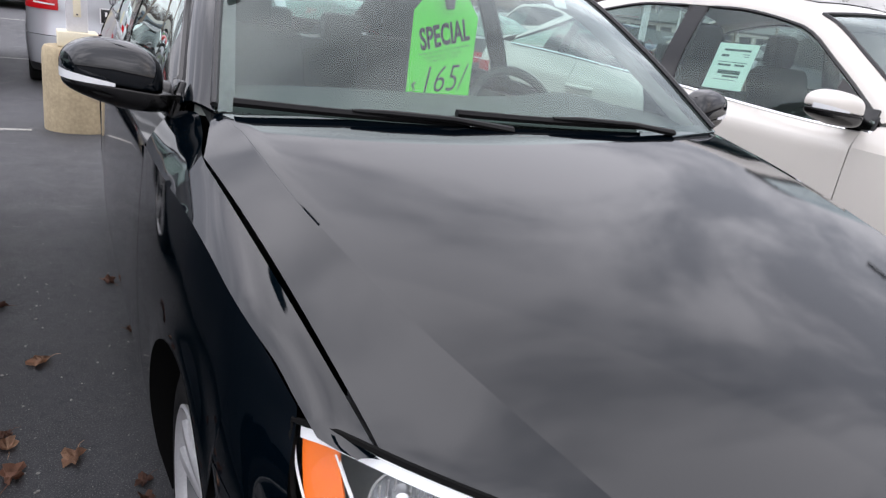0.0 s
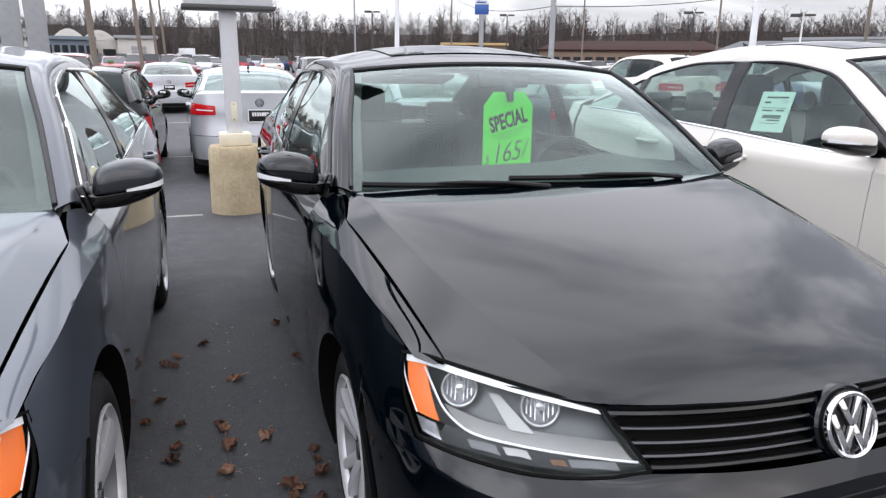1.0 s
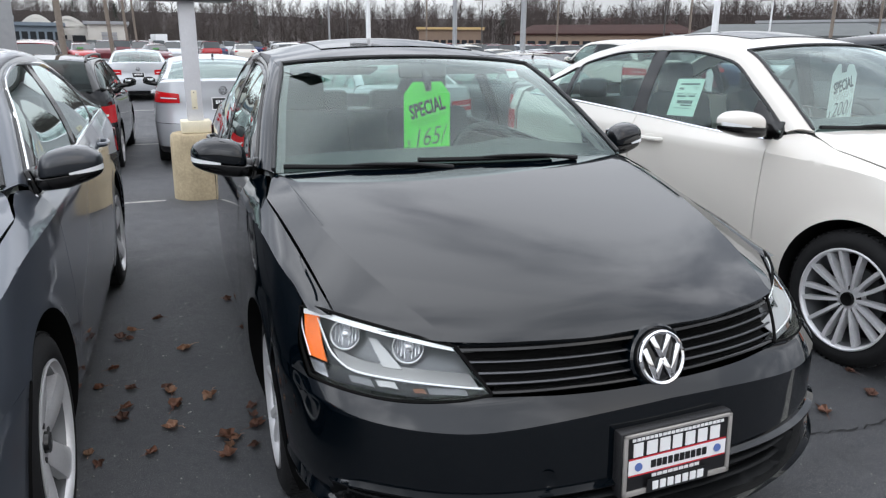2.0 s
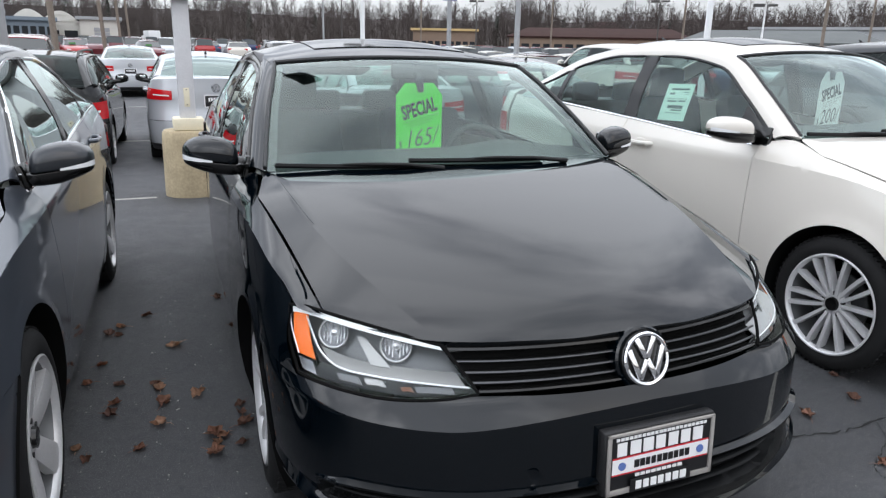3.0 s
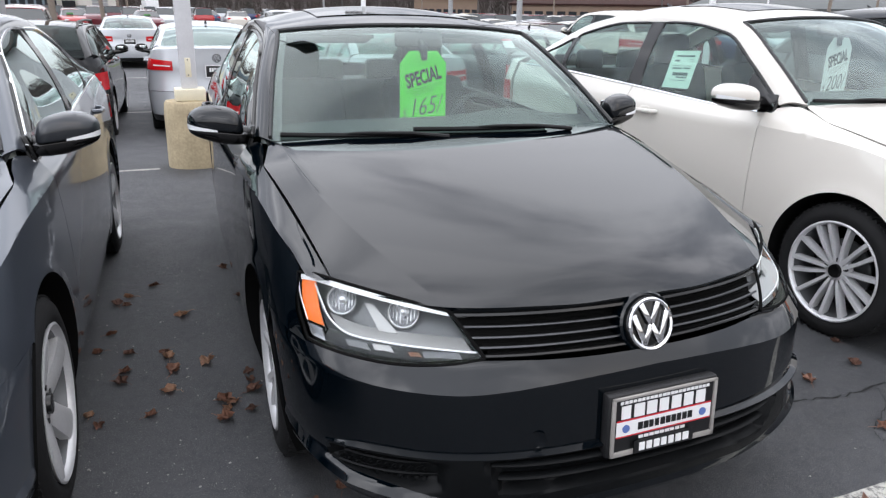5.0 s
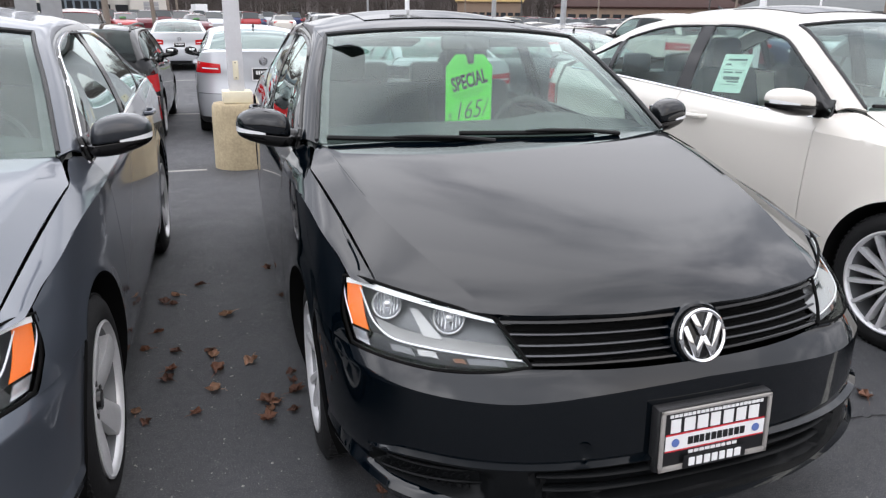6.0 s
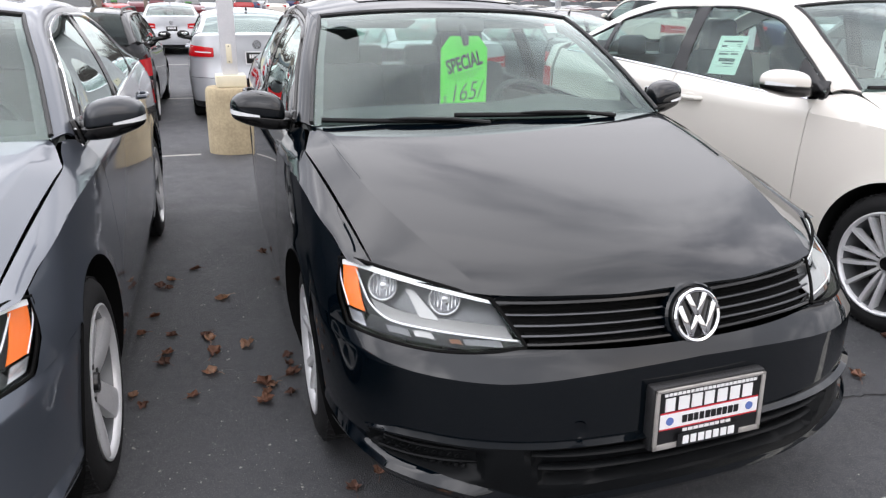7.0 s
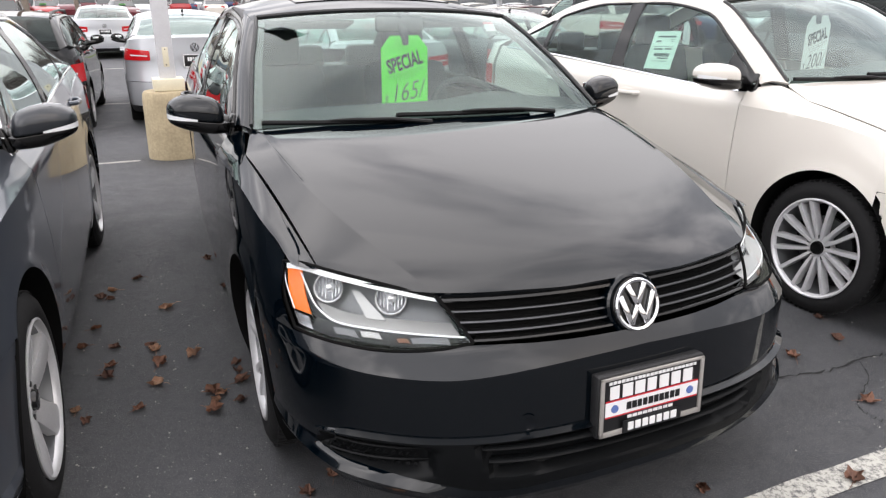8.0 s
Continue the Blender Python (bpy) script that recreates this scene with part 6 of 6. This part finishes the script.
for x0, x1 in letter_bars(6, .7, 2.6, 9):
    bm = bmesh.new()
    block(bm, x0, x1, -.1, -.02, 3.1, 3.5)
    part("sign_bar", bm, DARK_STEEL, shop)
building(-8.5, -5.5, 90, 3.3, WALL_BLUE, WALL_BLUE, "blue-grey showroom with a row of dark windows", panes=6, pane_h=(1.2, 2.7))
building(-8.0, -5.9, 104, 3.6, WALL_PALE, WALL_PALE, "pale hall with a vaulted roof", "vault", 22)
building(-6.2, -3.9, 100, 3.4, WALL_PALE, WALL_PALE, "pale hall with a vaulted roof", "vault", 22, panes=2)
building(-3.9, -1.4, 98, 3.7, WALL_PALE, ROOF_GREY, "pale annex with a grey roller door", door=True)
building(20.0, 24.9, 118, 4.0, WALL_TAN, WALL_YELLOW, "tan roadside building under an ochre fascia", panes=9)
building(27.5, 41.0, 125, 3.6, WALL_TAN, ROOF_RED, "long low building under a red-brown roof", "hip", 12, panes=16)
building(40.2, 53.5, 95, 3.0, WALL_PALE, ROOF_GREEN, "long pale building under a grey-green roof", "hip", 14, panes=12)
building(45.0, 58.0, 120, 5.2, ROOF_GREY, ROOF_GREY, "large pale grey warehouse beyond the long roof", deep=20)
building(33.4, 36.2, 165, 3.2, WALL_TAN, ROOF_RED, "tan house on the wooded slope", "hip", 9, panes=4, base_z=3.2)
building(38.0, 40.5, 170, 2.8, WALL_PALE, ROOF_RED, "small pale house on the wooded slope", "hip", 9, panes=3, base_z=3.2)
truck = thing("box_truck", "white box truck parked beyond the far cars", "truck", Matrix.Translation(bearing(.9, 104)) @ Matrix.Rotation(radians(8), 4, "Z"))
bm = bmesh.new()
block(bm, -.75, .75, 0, 4.2, .8, 2.5, .03)
part("cargo_box", bm, POLE_WHITE, truck)
bm = bmesh.new()
block(bm, -.8, .8, 4.3, 5.8, .45, 1.9, .12)
part("cab", bm, POLE_WHITE, truck)
for s in (-1, 1):
    for y in (.9, 4.9):
        bm = bmesh.new()
        lathe(bm, [(0, .01), (.42, .01), (.42, -.2), (0, -.2)], 16, Matrix.Translation((s * .8, y, .42)) @ Matrix.Diagonal((s, 1, 1, 1)))
        part("wheel", bm, TYRE, truck)


def post(a, d, height, r, mat, label, name="lamp_post", head=None, lean=0.0, cross=False):
    root = thing(name, label, "pole", Matrix.Translation(bearing(a, d)) @ Matrix.Rotation(radians(-a), 4, "Z") @ Matrix.Rotation(radians(lean), 4, "Y"), "far poles")
    bm = bmesh.new()
    tube(bm, [(0, 0, 0), (0, 0, height * .5), (0, 0, height)], [r, r * .88, r * .72], 10)
    part("shaft", bm, mat, root)
    if head:
        for s in ((-1, 1) if head == 2 else (1,)):
            bm = bmesh.new()
            block(bm, s * .1, s * .95, -.2, .2, height - .02, height + .16, .04)
            part("lamp_head", bm, DARK_STEEL, root)
    if cross:
        for z in (height - .6, height - 1.4):
            bm = bmesh.new()
            block(bm, -1.1, 1.1, -.06, .06, z - .06, z + .06)
            part("cross_arm", bm, WOOD, root)
            for x in (-1.0, -.5, .5, 1.0):
                bm = bmesh.new()
                lathe(bm, [(0, .2), (.05, .2), (.06, .0)], 8, Matrix.Translation((x, 0, z + .06)) @ Matrix.Rotation(radians(-90), 4, "Y"))
                part("insulator", bm, STEEL, root)
    return root


post(16.1, 30, 8.5, .105, POLE_WHITE, "tall white lot light pole", head=2)
post(42.15, 22, 5.4, .105, POLE_WHITE, "tall white lot light pole")
post(28.1, 36, 10.5, .15, STEEL, "tall grey steel light pole", head=2)
post(-5.5, 46, 11, .19, WOOD, "weathered wooden utility pole", "utility_pole", cross=True, lean=-1.5)
post(-2.4, 64, 11, .17, WOOD, "weathered wooden utility pole", "utility_pole", cross=True, lean=-2.5)
post(-1.35, 78, 9.5, .15, WOOD, "weathered wooden utility pole", "utility_pole", cross=True, lean=-2)
post(-.75, 96, 9.5, .15, WOOD, "weathered wooden utility pole", "utility_pole", cross=True, lean=-2)
post(-9.2, 80, 9, .14, WOOD, "weathered wooden utility pole", "utility_pole", lean=-3)
post(14.5, 95, 7.2, .10, DARK_STEEL, "dark street lamp with a flat head", head=2)
post(13.1, 70, 9, .10, STEEL, "thin grey light pole")
post(24.9, 98, 7.2, .10, DARK_STEEL, "dark street lamp with a flat head", head=2)
post(38.6, 82, 6.6, .09, DARK_STEEL, "dark street lamp with a flat head", head=2)
post(20.6, 88, 9.5, .11, WOOD, "thin wooden utility pole", "utility_pole")
post(30.7, 90, 10, .11, WOOD, "thin wooden utility pole", "utility_pole")
post(40.4, 86, 10, .13, WOOD, "tall wooden utility pole with cross arms", "utility_pole", cross=True)
post(69.5, 30, 8.3, .12, STEEL, "tall grey steel light pole", head=2)
post(45.8, 70, 5.6, .10, POLE_WHITE, "pale lamp post far off", head=2)
post(49.7, 60, 9.5, .14, WOOD, "weathered wooden utility pole", "utility_pole", cross=True)
post(52.5, 75, 9.5, .12, WOOD, "thin wooden utility pole", "utility_pole")
sign = thing("road_sign", "blue and white sign board on a grey post", "sign", Matrix.Translation(bearing(22.8, 52)) @ Matrix.Rotation(radians(-22), 4, "Z"))
bm = bmesh.new()
tube(bm, [(0, 0, 0), (0, 0, 4.7)], .16, 12)
part("sign_post", bm, STEEL, sign)
BOARD_BLUE = material("sign_blue", (0.03, 0.09, 0.33), 0.4)
for z0, z1, mat in ((4.7, 5.35, BOARD_BLUE), (5.36, 6.1, POLE_WHITE)):
    bm = bmesh.new()
    block(bm, -.48, .48, -.12, .12, z0, z1, .02)
    part("sign_panel", bm, mat, sign)
for z in (5.5, 5.7, 5.9):
    bm = bmesh.new()
    block(bm, -.36, .30, -.135, -.121, z - .05, z + .05)
    part("writing_bar", bm, BOARD_BLUE, sign)
for k, a in enumerate((-10.45, -8.95)):
    slab = thing("sign_pillar", "tall plain grey sign pillar", "pillar", Matrix.Translation(bearing(a, 24)) @ Matrix.Rotation(radians(9), 4, "Z"), "sign pillars")
    bm = bmesh.new()
    block(bm, -.27, .27, -.15, .15, 0, 7.0, .03)
    part("slab", bm, STEEL, slab)
    bm = bmesh.new()
    block(bm, -.34, .34, -.22, .22, 0, .18, .02)
    part("footing", bm, STEEL, slab)

pylon = thing("transmission_tower", "far lattice power tower on the slope", "tower", Matrix.Translation(bearing(36.6, 172, 3.0)))
for s in (-1, 1):
    for t in (-1, 1):
        bm = bmesh.new()
        tube(bm, [(s * 1.3, t * 1.3, 0), (s * .35, t * .35, 9.5)], .07, 4)
        part("tower_leg", bm, STEEL, pylon)
bm = bmesh.new()
for k in range(7):
    z0, z1 = k * 1.35, (k + 1) * 1.35
    w0, w1 = 1.3 - z0 * .1, 1.3 - z1 * .1
    for s in (-1, 1):
        tube(bm, [(-s * w0, -w0, z0), (s * w1, -w1, z1)], .045, 4)
        tube(bm, [(-s * w0, w0, z0), (s * w1, w1, z1)], .045, 4)
part("lattice", bm, STEEL, pylon)
for z in (7.2, 8.6):
    bm = bmesh.new()
    tube(bm, [(-2.2, 0, z), (2.2, 0, z)], .07, 4)
    part("tower_arm", bm, STEEL, pylon)

WIRE = material("power_cable", (0.02, 0.02, 0.02), 0.6)
for a, b, sag in ((bearing(-5.5, 46, 10.2), bearing(20.6, 88, 8.8), 1.4), (bearing(-5.5, 46, 9.2), bearing(-2.4, 64, 10.0), .4), (bearing(20.6, 88, 8.8), bearing(28.1, 36, 4.2), .8),
                  (bearing(28.1, 36, 4.2), bearing(49.7, 60, 8.6), .9), (bearing(49.7, 60, 8.8), bearing(53, 75, 9), .4), (bearing(-9.2, 80, 8.5), bearing(-2.4, 64, 9.6), .6),
                  (bearing(-2.4, 64, 9.6), bearing(-1.35, 78, 8.6), .3), (bearing(-1.35, 78, 8.6), bearing(-.75, 96, 8.6), .3), (bearing(40.4, 86, 9.0), bearing(49.7, 60, 8.3), .7)):
    bm = bmesh.new()
    tube(bm, [a.lerp(b, t) - Vector((0, 0, sag * 4 * t * (1 - t))) for t in np.linspace(0, 1, 24)], .02, 5)
    solo("overhead_cable", bm, WIRE, "thin dark overhead power cable", "cable", group="overhead cables")

# ---------------------------------------------------------------- wooded slope and bare trees
SLOPE = vary(material("leaf_litter_slope", (0.046, 0.035, 0.031), 0.9), .25, .35, fine=2.5)
BARK = vary(material("bare_winter_bark", (0.062, 0.049, 0.045), 0.9), 1.5, .35)
EVERGREEN = vary(material("dark_evergreen", (0.020, 0.030, 0.020), 0.9), 2, .3)
GRASS = vary(material("dull_winter_grass", (0.10, 0.105, 0.045), 0.95), .6, .3, fine=12)
bm = bmesh.new()
rows = []
# Full ring: outside the forward sector it is unseen, added as a reflected backdrop.
for r, h in ((145, .6), (155, 2.2), (170, 5.2), (190, 8.0), (230, 10.5), (300, 12.0), (700, 14.0)):
    row = []
    for k in range(121):
        a = radians(k * 3)
        wob = 1 + .35 * noise.noise(Vector((math.cos(a) * 3.1, math.sin(a) * 3.1, r * .01)))
        row.append((EYE_X + r * math.sin(a), EYE_Y + r * math.cos(a), h * wob))
    rows.append(row)
put_grid(bm, rows, (0, 0, -400))
solo("wooded_slope", bm, SLOPE, "brown leaf-littered slope round the lot", "slope", kind="structure")
bm = bmesh.new()
put_grid(bm, [[(x, y, 1.0 + .10 * noise.noise(Vector((x * .2, y * .2, 0)))) for y in np.linspace(118, 150, 6)] for x in np.linspace(-45, 130, 40)], (0, 100, -90))
solo("grass_verge", bm, GRASS, "dull winter grass verge beyond the lot", "grass", kind="structure")


def bare_tree(verts, faces, base, height, rng_, twigs):
    """Adds a leafless tree: tapered trunk, limbs and fine twigs, all three-sided."""
    def limb(p, q, r0, r1):
        d = (q - p).normalized()
        side = d.cross(Vector((.3, .9, .1))).normalized()
        other = d.cross(side)
        i = len(verts)
        for c, r in ((p, r0), (q, r1)):
            for k in range(3):
                t = 2 * math.pi * k / 3
                verts.append(c + (side * math.cos(t) + other * math.sin(t)) * r)
        for k in range(3):
            j = (k + 1) % 3
            faces.append((i + k, i + j, i + 3 + j, i + 3 + k))
    top = base + Vector((rng_.uniform(-.6, .6), rng_.uniform(-.6, .6), height))
    r = height * .012
    fork = base.lerp(top, rng_.uniform(.25, .4))
    limb(base, fork, r * 1.2, r)
    limb(fork, top, r, r * .15)
    for _ in range(twigs):
        t = rng_.uniform(.18, .97)
        p = base.lerp(top, t)
        a = rng_.uniform(0, 2 * math.pi)
        reach = height * (.34 * (1 - t) + .09) * rng_.uniform(.6, 1.2)
        q = p + Vector((math.cos(a) * reach * .75, math.sin(a) * reach * .75, reach * rng_.uniform(.5, 1.1)))
        limb(p, q, max(r * .45 * (1.1 - t), .026), .012)
        for _ in range(4):
            s = p.lerp(q, rng_.uniform(.35, 1))
            a2 = rng_.uniform(0, 2 * math.pi)
            l = reach * rng_.uniform(.25, .55)
            limb(s, s + Vector((math.cos(a2) * l * .7, math.sin(a2) * l * .7, l * rng_.uniform(.3, 1))), .019, .010)


def from_lists(name, verts, faces, mat, label, category, kind):
    me = bpy.data.meshes.new(name)
    me.from_pydata([tuple(v) for v in verts], [], faces)
    me.materials.append(mat)
    ob = new(name, me)
    return tagged(ob, label, category, kind=kind)


rng = random.Random(77)
verts, faces = [], []
for k in range(1600):
    a = rng.uniform(-15, 60)
    d = rng.uniform(136, 188)
    z = np.interp(d, [145, 155, 170, 190], [-.4, 1.0, 3.8, 6.4])
    bare_tree(verts, faces, bearing(a, d, float(z)), rng.uniform(3.8, 8.6) * (1 + .32 * noise.noise(Vector((a * .22, 0, 4)))), rng, 27)
# Unseen sparse trees round the rest of the ring, added for reflections.
for k in range(260):
    a = rng.uniform(60, 345)
    d = rng.uniform(150, 190)
    bare_tree(verts, faces, bearing(a, d, float(np.interp(d, [145, 155, 170, 190], [-.4, 1.0, 3.8, 6.4]))), rng.uniform(6, 9), rng, 6)
from_lists("bare_woods", verts, faces, BARK, "leafless brown winter woods along the slope", "woods", "stuff")
verts, faces = [], []
for a, d, h in ((-4.6, 150, 8.5), (-2.0, 152, 7.5), (26.5, 150, 6.5), (31.6, 160, 6.8), (35.0, 172, 6.0), (39.4, 160, 6.2), (46.9, 160, 6.5), (12.5, 152, 6.2), (7.6, 150, 6.6), (50.5, 150, 5.0)):
    b = bearing(a, d, 1.2)
    for k in range(420):
        t = rng.random() ** .8
        r = (1 - t) * h * .20 * rng.uniform(.5, 1.05)
        an = rng.uniform(0, 2 * math.pi)
        p = b + Vector((math.cos(an) * r, math.sin(an) * r, h * (.08 + .92 * t)))
        out = Vector((math.cos(an), math.sin(an), -.35)) * rng.uniform(.25, .6)
        side = Vector((-math.sin(an), math.cos(an), 0)) * rng.uniform(.08, .2)
        i = len(verts)
        verts += [p - side, p + side, p + out]
        faces.append((i, i + 1, i + 2))
from_lists("evergreens", verts, faces, EVERGREEN, "dark evergreens among the bare woods", "conifers", "stuff")
